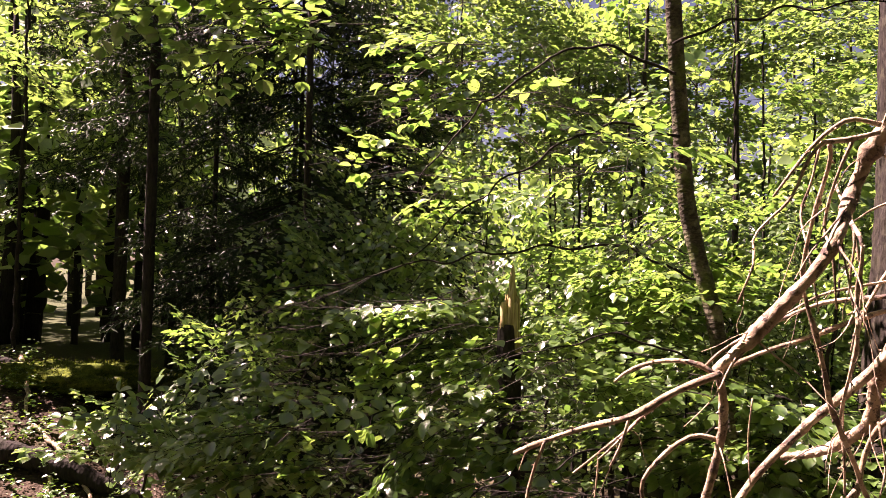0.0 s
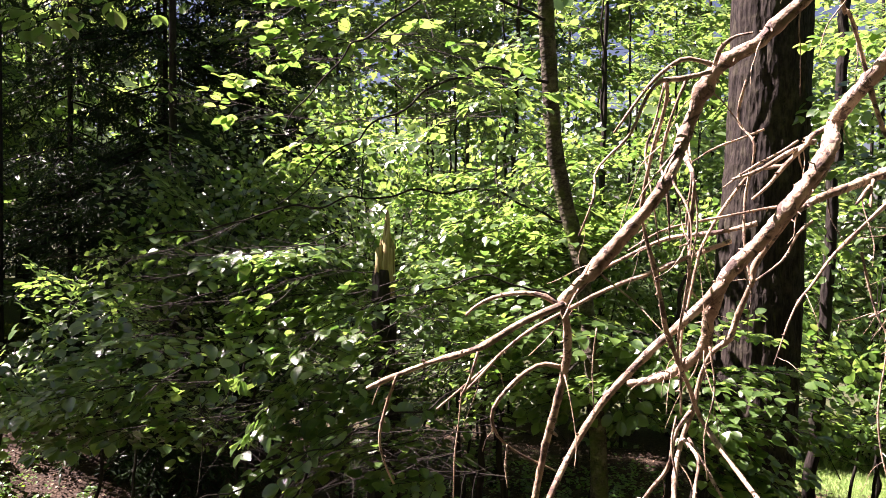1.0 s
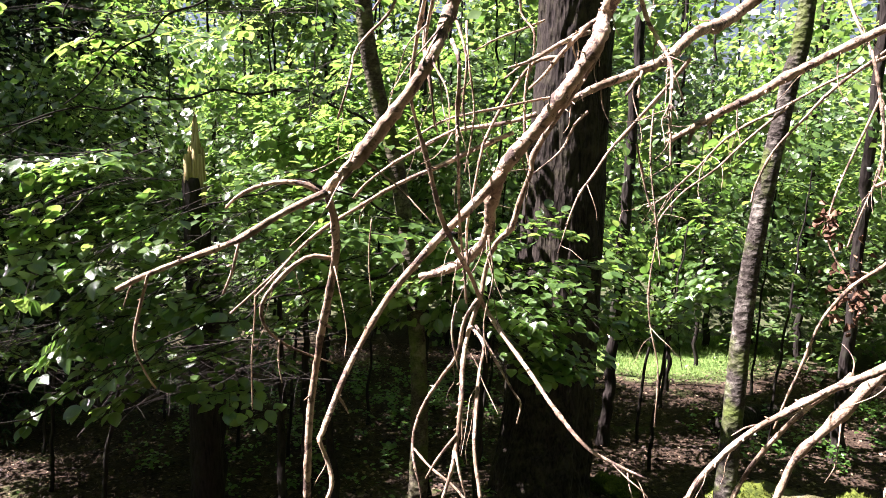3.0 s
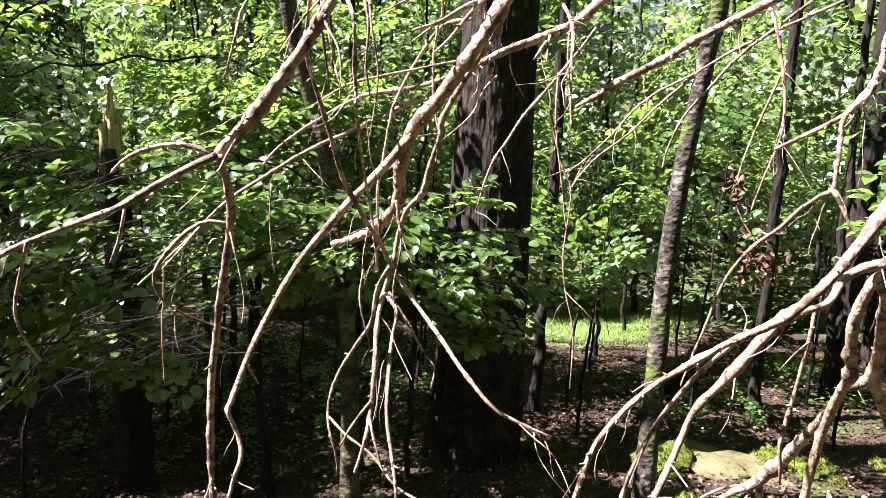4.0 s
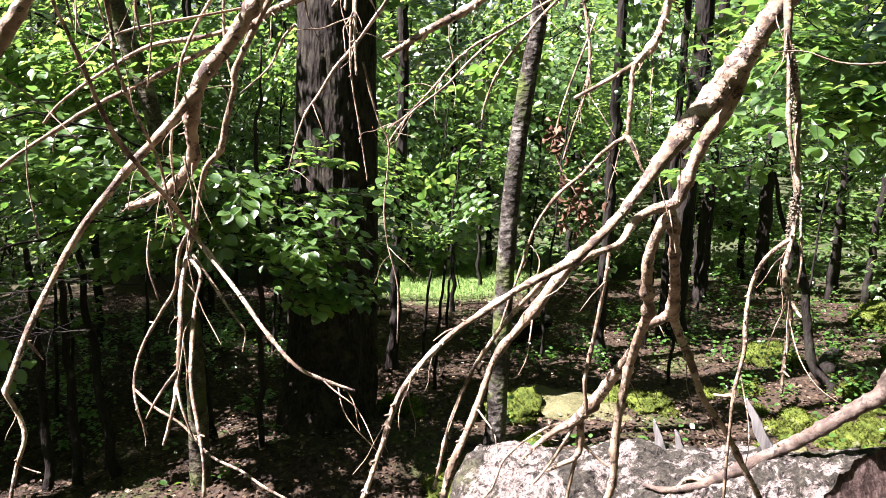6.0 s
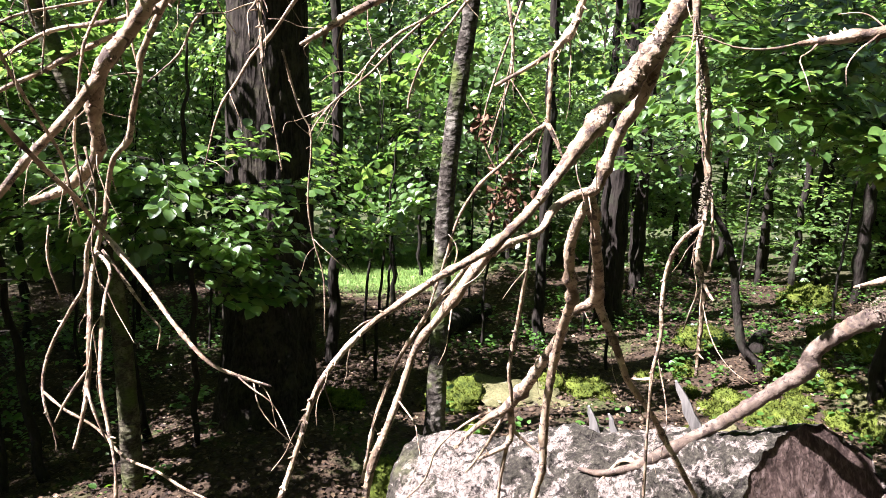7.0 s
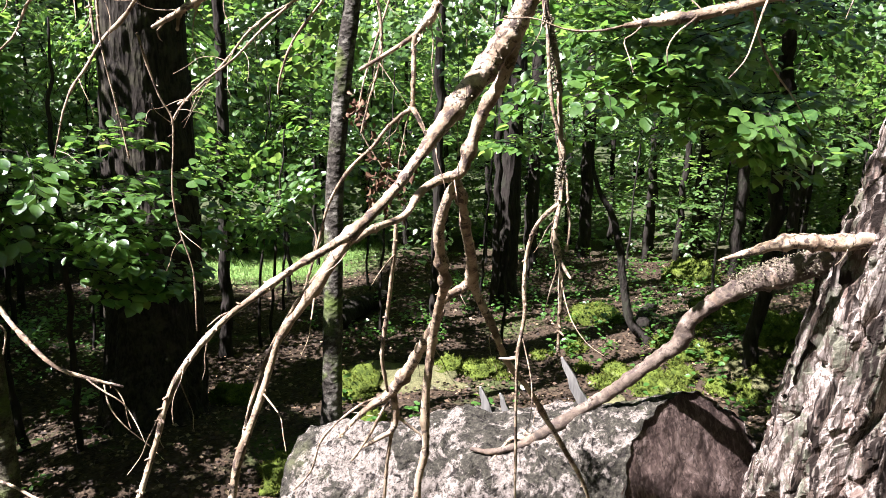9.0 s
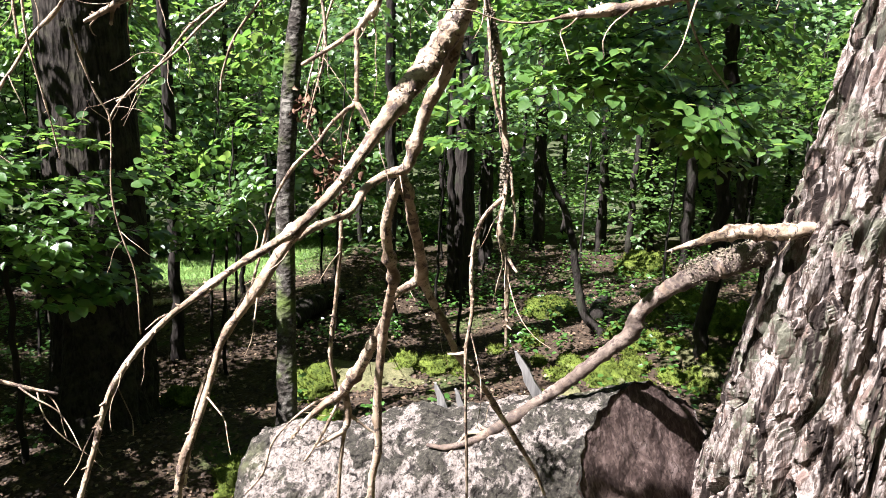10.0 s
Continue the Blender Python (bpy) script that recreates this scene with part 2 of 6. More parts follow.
def mesh_of(name, verts, faces, mat, smooth=True):
    me = bpy.data.meshes.new(name)
    me.from_pydata([tuple(v) for v in verts], [], faces)
    if smooth:
        me.polygons.foreach_set("use_smooth", [True] * len(me.polygons))
    for m in (mat if isinstance(mat, (list, tuple)) else [mat]):
        me.materials.append(m)
    return me


def piece(name, me, parent=None, label="", kind=""):
    """A mesh as one object, under a thing or a part."""
    ob = new(name, me)
    if parent is not None:
        ob.parent = parent
        ob.matrix_parent_inverse = Matrix.Translation(-parent.location)
    return tagged(ob, label, kind=kind)


def thing(name, label, category, group="", at=(0, 0, 0)):
    """An empty at a thing's base, that parents its parts (whose coordinates are the world's)."""
    ob = new(name)
    ob.location = at
    return tagged(ob, label, category, group)


def spline(ctrl, n):
    """Catmull-Rom through rows of numbers."""
    p = np.array(ctrl, float)
    p = np.vstack([2 * p[0] - p[1], p, 2 * p[-1] - p[-2]])
    u = np.linspace(0, len(ctrl) - 1, n)
    i = np.minimum(u.astype(int), len(ctrl) - 2)
    f = (u - i)[:, None]
    a, b, c, d = p[i], p[i + 1], p[i + 2], p[i + 3]
    return 0.5 * (2 * b + (c - a) * f + (2 * a - 5 * b + 4 * c - d) * f**2 + (3 * b - a - 3 * c + d) * f**3)


def tube(ctrl, sides=8, step=0.03, rough=0.06, fine=9.0, seed=0.0, knots=0.0, wobble=0.0, extra=None):
    """Verts and faces of a limb through rows x, y, z, radius, with uneven skin, closed at both ends."""
    c = np.array(ctrl, float)
    length = np.linalg.norm(np.diff(c[:, :3], axis=0), axis=1).sum()
    n = max(len(ctrl) * 2, int(length / step))
    s = spline(ctrl, n)
    if wobble:
        for i in range(n):
            q = s[i, :3] * 6.0
            s[i, :3] += wobble * np.array([noise.noise((q[0], q[1], q[2] + seed)), noise.noise((q[1], q[2], q[0] + 9 + seed)), noise.noise((q[2], q[0], q[1] + 21))])
    tang = np.gradient(s[:, :3], axis=0)
    tang /= np.linalg.norm(tang, axis=1)[:, None] + 1e-9
    side = np.cross(tang[0], (0.3, 0.5, 0.81))
    side /= np.linalg.norm(side)
    verts = []
    ang = np.linspace(0, 2 * math.pi, sides, endpoint=False)
    for i in range(n):
        side = side - tang[i] * (side @ tang[i])
        side /= np.linalg.norm(side) + 1e-9
        up = np.cross(tang[i], side)
        r = max(s[i, 3], 0.0006)
        if knots:
            q = s[i, :3]
            r *= 1 + knots * max(0.0, noise.noise((q[0] * 30, q[1] * 30, q[2] * 30 + seed)) - 0.15)
        for a in ang:
            d = math.cos(a) * side + math.sin(a) * up
            q = s[i, :3] + d * r
            k = 1 + rough * noise.noise((q[0] * fine + seed, q[1] * fine, q[2] * fine))
            if extra:
                k += extra(a, i / (n - 1), q)
            verts.append(s[i, :3] + d * r * k)
    faces = []
    for i in range(n - 1):
        for j in range(sides):
            a, b = i * sides + j, i * sides + (j + 1) % sides
            faces.append((a, b, b + sides, a + sides))
    verts.append(s[0, :3] - tang[0] * s[0, 3] * 0.3)
    verts.append(s[-1, :3] + tang[-1] * s[-1, 3] * 0.8)
    for j in range(sides):
        faces.append((len(verts) - 2, (j + 1) % sides, j))
        faces.append((len(verts) - 1, (n - 1) * sides + j, (n - 1) * sides + (j + 1) % sides))
    return verts, faces


def joined(parts):
    verts, faces = [], []
    for v, f in parts:
        k = len(verts)
        verts += list(v)
        faces += [tuple(i + k for i in q) for q in f]
    return verts, faces


def limb(name, ctrl, mat, parent, label="", flat=False, **kw):
    v, f = tube(ctrl, **kw)
    return piece(name, mesh_of(name, v, f, mat, not flat), parent, label)


LUMP = np.array([(0.4, 0, 0), (0, 0.9, 0), (-0.4, 0, 0), (0, -0.3, 0), (0.1, 0, 0.3), (0, 0.1, -0.3)])
LUMP_F = [(0, 1, 4), (1, 2, 4), (2, 3, 4), (3, 0, 4), (1, 0, 5), (2, 1, 5), (3, 2, 5), (0, 3, 5)]

# a leaf, about 1 long along +y, folded along its midrib
def leaf_shape():
    """Outline, midrib and faces of one leaf."""
    pts = [(0.0, 0.0, 0.0)]
    for x, y, z in ((0.19, 0.10, 0.05), (0.33, 0.27, 0.08), (0.385, 0.46, 0.085), (0.34, 0.66, 0.06), (0.21, 0.85, 0.0)):
        pts.append((x, y, z))
    pts.append((0.0, 1.0, -0.13))
    for x, y, z in ((-0.21, 0.85, 0.0), (-0.34, 0.66, 0.06), (-0.385, 0.46, 0.085), (-0.33, 0.27, 0.08), (-0.19, 0.10, 0.05)):
        pts.append((x, y, z))
    pts += [(0.0, 0.30, -0.02), (0.0, 0.64, -0.03)]
    return np.array(pts), [(0, 1, 2, 12), (12, 2, 3, 4, 13), (13, 4, 5, 6), (0, 12, 10, 11), (12, 13, 8, 9, 10), (13, 6, 7, 8)]


LEAF, LEAF_F = leaf_shape()
CARD = np.array([(0, 0, 0), (0.36, 0.45, 0.05), (0, 1.0, -0.05), (-0.36, 0.45, 0.05)])
CARD_F = [(0, 1, 2), (0, 2, 3)]


def leaf_mesh(name, pos, way, up, size, mat, shape=LEAF, shape_f=LEAF_F):
    """One mesh of many leaves: their stalk ends, ways, upper sides and lengths."""
    pos, way, up = (np.asarray(a, float) for a in (pos, way, up))
    way = way / (np.linalg.norm(way, axis=1)[:, None] + 1e-9)
    x = np.cross(way, up)
    x /= np.linalg.norm(x, axis=1)[:, None] + 1e-9
    z = np.cross(x, way)
    size = np.asarray(size, float)[:, None, None]
    co = pos[:, None] + size * (x[:, None] * shape[None, :, :1] + way[:, None] * shape[None, :, 1:2] + z[:, None] * shape[None, :, 2:])
    n, k = len(pos), len(shape)
    loops = np.concatenate([np.array(f) for f in shape_f])
    counts = np.array([len(f) for f in shape_f])
    me = bpy.data.meshes.new(name)
    me.vertices.add(n * k)
    me.vertices.foreach_set("co", co.ravel())
    idx = (loops[None] + (np.arange(n) * k)[:, None]).ravel()
    me.loops.add(len(idx))
    me.loops.foreach_set("vertex_index", idx.astype(np.int32))
    tot = np.tile(counts, n)
    me.polygons.add(len(tot))
    me.polygons.foreach_set("loop_start", np.r_[0, np.cumsum(tot)[:-1]].astype(np.int32))
    me.polygons.foreach_set("use_smooth", np.ones(len(tot), bool))
    me.update(calc_edges=True)
    me.materials.append(mat)
    return me


def spray(rng, origin, way, length, leaf=0.07, droop=0.35, gap=0.046, tilt=0.6):
    """A flat spray as beech twigs bear them: leaf stalk ends, ways, upper sides, sizes and the twigs' lines."""
    way = np.array(way, float)
    way /= np.linalg.norm(way)
    flat = np.cross(way, (0, 0, 1))
    flat /= np.linalg.norm(flat) + 1e-9
    up = np.cross(flat, way) + rng.normal(0, tilt, 3) * 0.4
    up /= np.linalg.norm(up)
    flat = np.cross(way, up)
    P, D, U, S, twigs = [], [], [], [], []

    def run(o, d, ln, level):
        n = max(2, int(ln / gap))
        pts = [np.array(o)]
        for i in range(n):
            f = (i + 1) / n
            d = d + np.array((0, 0, -droop * 0.25 / n)) + rng.normal(0, 0.05, 3)
            d /= np.linalg.norm(d)
            q = pts[-1] + d * ln / n
            pts.append(q)
            s = 1 if i % 2 else -1
            out = np.cross(d, up) * s
            if level == 0 and 0.08 < f < 0.9 and ln > 0.25 and i % 2 == 0:
                for sg in (1, -1):
                    run(q, d * 0.75 + np.cross(d, up) * sg * 0.75 + rng.normal(0, 0.1, 3), ln * (0.52 - 0.35 * f) * rng.uniform(0.6, 1.15), 1)
            if level or f > 0.3:
                P.append(q)
                D.append(d * 0.6 + out * 0.8 + rng.normal(0, 0.2, 3) + np.array((0, 0, -0.16)))
                U.append(up + rng.normal(0, 0.36, 3) + (0, 0, 0.7))
                S.append(leaf * rng.uniform(0.65, 1.15))
        P.append(pts[-1])
        D.append(d + rng.normal(0, 0.1, 3))
        U.append(up)
        S.append(leaf)
        twigs.append((np.array(pts), 0.0035 if level == 0 else 0.0018))

    run(np.array(origin, float), way, length, 0)
    return P, D, U, S, twigs


GAPS = [((0.13, 2.2, 1.98), (0.17, 4.98, 1.90), 0.30), ((0.16, 5.0, 1.95), (-1.4, 5.5, 4.5), 0.3), ((0.5, 3.0, 0.25), (0.7, 4.6, -0.1), 0.42),
        ((1.7, 4.0, 1.85), (-1.2, 5.1, 6.6), 0.50), ((3.2, 3.5, 0.2), (0.3, 4.6, 4.9), 0.36), ((-0.6, 3.95, 2.1), (-3.4, 5.0, 6.7), 0.30), ((4.9, 2.4, 0.0), (1.9, 3.5, 4.9), 0.40), ((1.0, 4.1, 1.7), (-1.9, 5.2, 6.5), 0.35), ((0.4, 4.2, 1.3), (-2.6, 5.3, 6.3), 0.30), ((4.5, 4.9, 1.5), (2.0, 5.9, 5.6), 0.4), ((6.6, 4.9, 1.3), (4.1, 5.9, 5.6), 0.4),
        ((5.0, 7.2, -0.5), (1.9, 8.35, 4.6), 0.75), ((6.2, 7.8, -0.5), (3.1, 8.95, 4.6), 0.65), ((9.0, 4.2, -0.5), (5.9, 5.35, 4.6), 1.0), ((6.6, 4.0, -0.4), (3.6, 5.1, 4.6), 0.75), ((-0.55, 6.5, 3.2), (-2.4, 7.2, 6.2), 0.75), ((5.4, 3.3, -0.3), (2.4, 4.4, 4.6), 0.45),
        ((0.75, 6.6, 3.2), (-1.1, 7.3, 6.2), 0.95), ((0.1, 5.5, 3.2), (-1.7, 6.2, 6.2), 0.5), ((3.3, 4.9, 1.3), (1.1, 5.7, 4.9), 0.5), ((1.9, 6.8, 3.4), (0.1, 7.5, 6.4), 0.7), ((8.0, 4.6, 1.0), (5.4, 5.6, 5.4), 0.6),
        ((-1.0, 4.6, 3.4), (-3.3, 5.4, 7.0), 0.6), ((0.74, 4.6, 3.1), (-1.1, 5.2, 6.1), 0.75), ((7.6, 5.6, 3.0), (5.4, 6.4, 6.6), 1.5), ((9.0, 6.0, 2.6), (6.4, 7.0, 7.0), 1.5), ((3.4, 8.9, 2.5), (1.2, 9.7, 6.2), 1.1), ((2.9, 4.0, 1.2), (0.9, 4.8, 4.6), 0.45), ((7.4, 4.6, 2.2), (5.0, 5.5, 6.2), 0.9), ((6.6, 7.6, 3.4), (4.4, 8.4, 6.8), 1.0), ((8.4, 2.6, 3.4), (6.2, 3.4, 6.8), 0.9)]     # clear air before the snag and the low stems, and where the sun comes in


def in_gap(q):
    for a, c, r in GAPS:
        a, c = np.array(a), np.array(c)
        f = min(1.0, max(0.0, (q - a) @ (c - a) / ((c - a) @ (c - a))))
        if np.linalg.norm(q - a - f * (c - a)) < r:
            return True
    return False


# small holes in the leaf roof, through which the sun dapples the floor: a point on the ground, a radius, and from which height up
hole_rng = random.Random(61)
HOLES = [(hole_rng.uniform(0.2, 6.0), hole_rng.uniform(2.3, 5.0), hole_rng.uniform(0.07, 0.17), 0.5) for _ in range(34)]
HOLES += [(hole_rng.uniform(5.5, 11.0), hole_rng.uniform(2.6, 7.5), hole_rng.uniform(0.14, 0.30), 0.5) for _ in range(34)]
HOLES += [(hole_rng.uniform(-0.6, 1.8), hole_rng.uniform(2.4, 4.4), hole_rng.uniform(0.06, 0.12), 0.5) for _ in range(24)]
HOLES += [(2.7, 3.65, 0.42, 2.4), (2.3, 3.80, 0.40, 2.3), (1.75, 3.75, 0.26, 2.4), (3.0, 3.3, 0.25, 2.6), (0.85, 3.98, 0.28, 0.6), (1.2, 3.85, 0.2, 0.6), (0.25, 4.25, 0.20, 0.6), (1.3, 3.6, 0.2, 0.5), (0.55, 3.85, 0.2, 0.5), (1.6, 3.1, 0.16, 0.5), (0.77, 3.5, 0.22, 2.1), (0.25, 3.4, 0.2, 1.7), (-0.1, 4.0, 0.22, 0.5), (0.0, 4.7, 0.24, 0.5), (0.35, 3.95, 0.2, 0.5), (0.15, 3.6, 0.18, 1.0), (0.45, 4.6, 0.22, 0.5)]


def under_hole(P):
    """True for each point that lies in the way of the sun through one of the holes."""
    hit = np.zeros(len(P), bool)
    way = np.array(SUN_WAY)
    for x, y, r, low in HOLES:
        w = P - np.array((x, y, ground_z(x, y)))
        off = np.linalg.norm(w - (w @ way)[:, None] * way, axis=1)
        hit |= (off < r) & (w[:, 2] > low)
    return hit


class Foliage:
    """Leaves and twigs gathered for one tree."""

    def __init__(self, seed):
        self.rng = np.random.default_rng(seed)
        self.P, self.D, self.U, self.S, self.T = [], [], [], [], []

    def add(self, origin, way, length, **kw):
        p, d, u, s, t = spray(self.rng, origin, way, length, **kw)
        self.P += p
        self.D += d
        self.U += u
        self.S += s
        self.T += t

    def cloud(self, centre, extent, count, root, length=(0.5, 0.9), spread=0.5, rise=0.0, gaps=True, **kw):
        """Sprays spread through an ellipsoid, growing away from a root point."""
        c, e, r = np.array(centre, float), np.array(extent, float), np.array(root, float)
        for _ in range(count):
            q = self.rng.normal(0, 1, 3)
            q = c + e * q / np.linalg.norm(q) * self.rng.uniform(0, 1) ** 0.45
            if gaps and in_gap(q):
                continue
            w = q - r
            w[2] *= 0.3
            w = w / (np.linalg.norm(w) + 1e-6) + self.rng.normal(0, spread, 3) * (1, 1, 0.35)
            w[2] += rise
            ln = self.rng.uniform(*length)
            self.add(q - w / np.linalg.norm(w) * ln * 0.5, w, ln, **kw)

    def finish(self, parent, mat=None, singles=0, near=None, shape=LEAF, shape_f=LEAF_F, twig_mat=None, label="", twigs=True):
        P, D, U, S = np.array(self.P), np.array(self.D), np.array(self.U), np.array(self.S)
        free = ~under_hole(P)
        P, D, U, S = P[free], D[free], U[free], S[free]
        rest = np.ones(len(P), bool)
        if singles:
            pick = np.argsort(np.linalg.norm(P - np.array(near), axis=1))[:singles]
            rest[pick] = False
            one = [leaf_mesh("leaf", [(0, 0, 0)], [(0, 1, 0)], [(0, 0, 1)], [1.0], M_LEAF_ONE, LEAF * (1, 1, k), LEAF_F) for k in (0.5, 1.0, 1.8, -0.8)]
            for n, i in enumerate(pick):
                y = Vector(D[i]).normalized()
                x = y.cross(Vector(U[i])).normalized()
                z = x.cross(y)
                ob = piece("leaf", one[n % 4], parent)
                ob.matrix_basis = Matrix.Translation(P[i]) @ Matrix((x, y, z)).transposed().to_4x4() @ Matrix.Scale(S[i], 4)
        piece("foliage", leaf_mesh("foliage", P[rest], D[rest], U[rest], S[rest], mat or M_LEAF, shape, shape_f), parent, label, kind="stuff")
        if twigs and self.T:
            piece("twig_mass", twig_mesh(self.T, twig_mat or M_SHADEBARK), parent, kind="stuff")


def twig_mesh(lines, mat):
    """Thin three-sided twigs along lines of points."""
    vs, fs, k = [], [], 0
    tri = np.array([(math.cos(a), math.sin(a)) for a in (0, 2.1, 4.2)])
    for pts, r in lines:
        d = pts[-1] - pts[0]
        d /= np.linalg.norm(d) + 1e-9
        x = np.cross(d, (0.2, 0.3, 0.93))
        x /= np.linalg.norm(x) + 1e-9
        y = np.cross(d, x)
        rr = r * np.linspace(1, 0.4, len(pts))
        ring = pts[:, None] + rr[:, None, None] * (tri[None, :, :1] * x + tri[None, :, 1:] * y)
        vs.append(ring.reshape(-1, 3))
        for i in range(len(pts) - 1):
            for j in range(3):
                a, b = k + 3 * i + j, k + 3 * i + (j + 1) % 3
                fs.append((a, b, b + 3, a + 3))
        k += 3 * len(pts)
    return mesh_of("twigs", np.concatenate(vs), fs, mat)


def trunk_skin(flutes, deep, seed=0.0, flare=0.0, ridge=0.0, rs=12.0, plates=0.0):
    """Root flutes, a flared foot and ridged bark, for tube()."""
    def extra(a, f, q):
        foot = max(0.0, 1 - f * 6)
        k = flare * foot**2 * (1 + deep * math.sin(a * flutes + seed))
        if ridge:
            n1 = noise.noise((math.cos(a) * rs * 0.5, math.sin(a) * rs * 0.5, q[2] * rs * 0.28 + seed))
            n2 = noise.noise((q[0] * rs * 2.4, q[1] * rs * 2.4, q[2] * rs * 1.1 + seed))
            k += ridge * (abs(n1) * 1.6 + 0.5 * n2)
            if plates:
                w = [noise.noise((q[0] * 7, q[1] * 7, q[2] * 4 + s)) for s in (5, 11, 17)]
                near, mids = noise.voronoi((q[0] * 17 + w[0] * 0.9, q[1] * 17 + w[1] * 0.9, q[2] * 1.9 + w[2] * 0.5))
                edge = min(1.0, (near[1] - near[0]) * 4.5)
                tiny, bits = noise.voronoi((q[0] * 40 + w[1], q[1] * 40 + w[2], q[2] * 12 + w[0]))
                step = 0.35 * noise.cell(mids[0] * 3.7) + 0.14 * noise.cell(bits[0] * 5.1)
                k += plates * (0.7 * edge + 0.8 * step + 0.15 * min(1.0, (tiny[1] - tiny[0]) * 4) + 0.14 * noise.noise((q[0] * 60, q[1] * 60, q[2] * 30)))
                f1 = abs(noise.noise((q[0] * 10 + w[2] * 0.3, q[1] * 10 + w[0] * 0.3, q[2] * 1.3 + seed)))
                f2 = abs(noise.noise((q[0] * 15 + 3, q[1] * 15, q[2] * 3.0 + seed)))
                k -= plates * (2.3 * max(0.0, 1 - f1 / 0.13) ** 0.5 + 0.8 * max(0.0, 1 - f2 / 0.10) ** 0.7)
                fold = noise.noise((math.cos(a) * 3.2, math.sin(a) * 3.2, q[2] * 0.45 + seed))
                k += 0.22 * abs(fold) * smooth01(2.2, -0.2, q[2])
        return k
    return extra


# ---- ground ----
def build_ground():
    rings = np.concatenate([np.arange(0.12, 9, 0.12), np.geomspace(9, 900, 46)])
    m = 200
    verts = [(0, 0, ground_z(0, 0))]
    for r in rings:
        for j in range(m):
            a = 2 * math.pi * j / m
            x, y = r * math.sin(a), r * math.cos(a)
            verts.append((x, y, ground_z(x, y)))
    faces = [(0, 1 + (j + 1) % m, 1 + j) for j in range(m)]
    for i in range(len(rings) - 1):
        for j in range(m):
            a, b = 1 + i * m + j, 1 + i * m + (j + 1) % m
            faces.append((a, b, b + m, a + m))
    tagged(piece("ground", mesh_of("ground", verts, faces, M_GROUND)), "brown leaf-littered forest floor with mossy patches", "ground", kind="structure")


build_ground()

# ---- trees ----
def spruce_boughs(tree, rng, base, top_z, first_z, reach, count, needle=0.05, dense=26, taper=0.75):
    """Drooping needled boughs round an upright trunk."""
    P, D, U, S, T = [], [], [], [], []
    for _ in range(count):
        z = rng.uniform(first_z, top_z)
        a = rng.uniform(0, 2 * math.pi)
        ln = reach * (1 - taper * (z - first_z) / (top_z - first_z + 0.5)) * rng.uniform(0.7, 1.15)
        o = np.array((base[0], base[1], z))
        d = np.array((math.cos(a), math.sin(a), -0.15))
        pts = [o]
        for i in range(8):
            d = d + np.array((0, 0, -0.07 if i < 5 else 0.06)) + rng.normal(0, 0.04, 3)
            pts.append(pts[-1] + d / np.linalg.norm(d) * ln / 8)
        pts = np.array(pts)
        T.append((pts, 0.012))
        for f in np.linspace(0.15, 1, dense):
            i = min(int(f * 8), 7)
            q = pts[i] + (pts[i + 1] - pts[i]) * (f * 8 - i)
            out = np.cross(d, (0, 0, 1))
            for sg in (1, -1):
                w = d * 0.5 + out * sg * 0.8 + np.array((0, 0, -0.45)) + rng.normal(0, 0.2, 3)
                w /= np.linalg.norm(w)
                tl = ln * 0.30 * (1.1 - 0.6 * f) * rng.uniform(0.5, 1.2)
                m = max(3, int(tl / 0.03))
                for g in np.linspace(0.05, 1, m):
                    P.append(q + w * tl * g)
                    D.append(w + rng.normal(0, 0.45, 3))
                    U.append(rng.normal(0, 1, 3))
                    S.append(needle * rng.uniform(0.7, 1.3))
    thin = CARD * (0.35, 1, 1)
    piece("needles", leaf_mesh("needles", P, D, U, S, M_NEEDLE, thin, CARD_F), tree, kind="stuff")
    piece("bough_mass", twig_mesh(T, M_SHADEBARK), tree, kind="stuff")


def trunk_tree(name, label, category, ctrl, mat, group="", sides=20, **kw):
    t = thing(name, label, category, group, at=ctrl[0][:3])
    limb("trunk", ctrl, mat, t, sides=sides, **kw)
    return t


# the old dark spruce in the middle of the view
dark_spruce = trunk_tree("spruce_tree", "thick spruce, its bark coloured shade-dark, standing on leaf litter behind green twigs", "tree",
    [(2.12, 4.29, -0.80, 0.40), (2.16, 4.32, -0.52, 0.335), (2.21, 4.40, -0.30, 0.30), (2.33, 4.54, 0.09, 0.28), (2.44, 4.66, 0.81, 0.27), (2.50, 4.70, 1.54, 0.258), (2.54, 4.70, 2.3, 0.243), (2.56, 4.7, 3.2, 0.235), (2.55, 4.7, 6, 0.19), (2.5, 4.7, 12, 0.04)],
    M_SHADED_SPRUCE, sides=120, step=0.03, rough=0.03, extra=trunk_skin(5, 0.5, 1.0, 0.55, 0.02, 10, plates=0.022))
spruce_boughs(dark_spruce, np.random.default_rng(3), (2.55, 4.7), 11.5, 5.2, 1.6, 26, dense=14, needle=0.08)

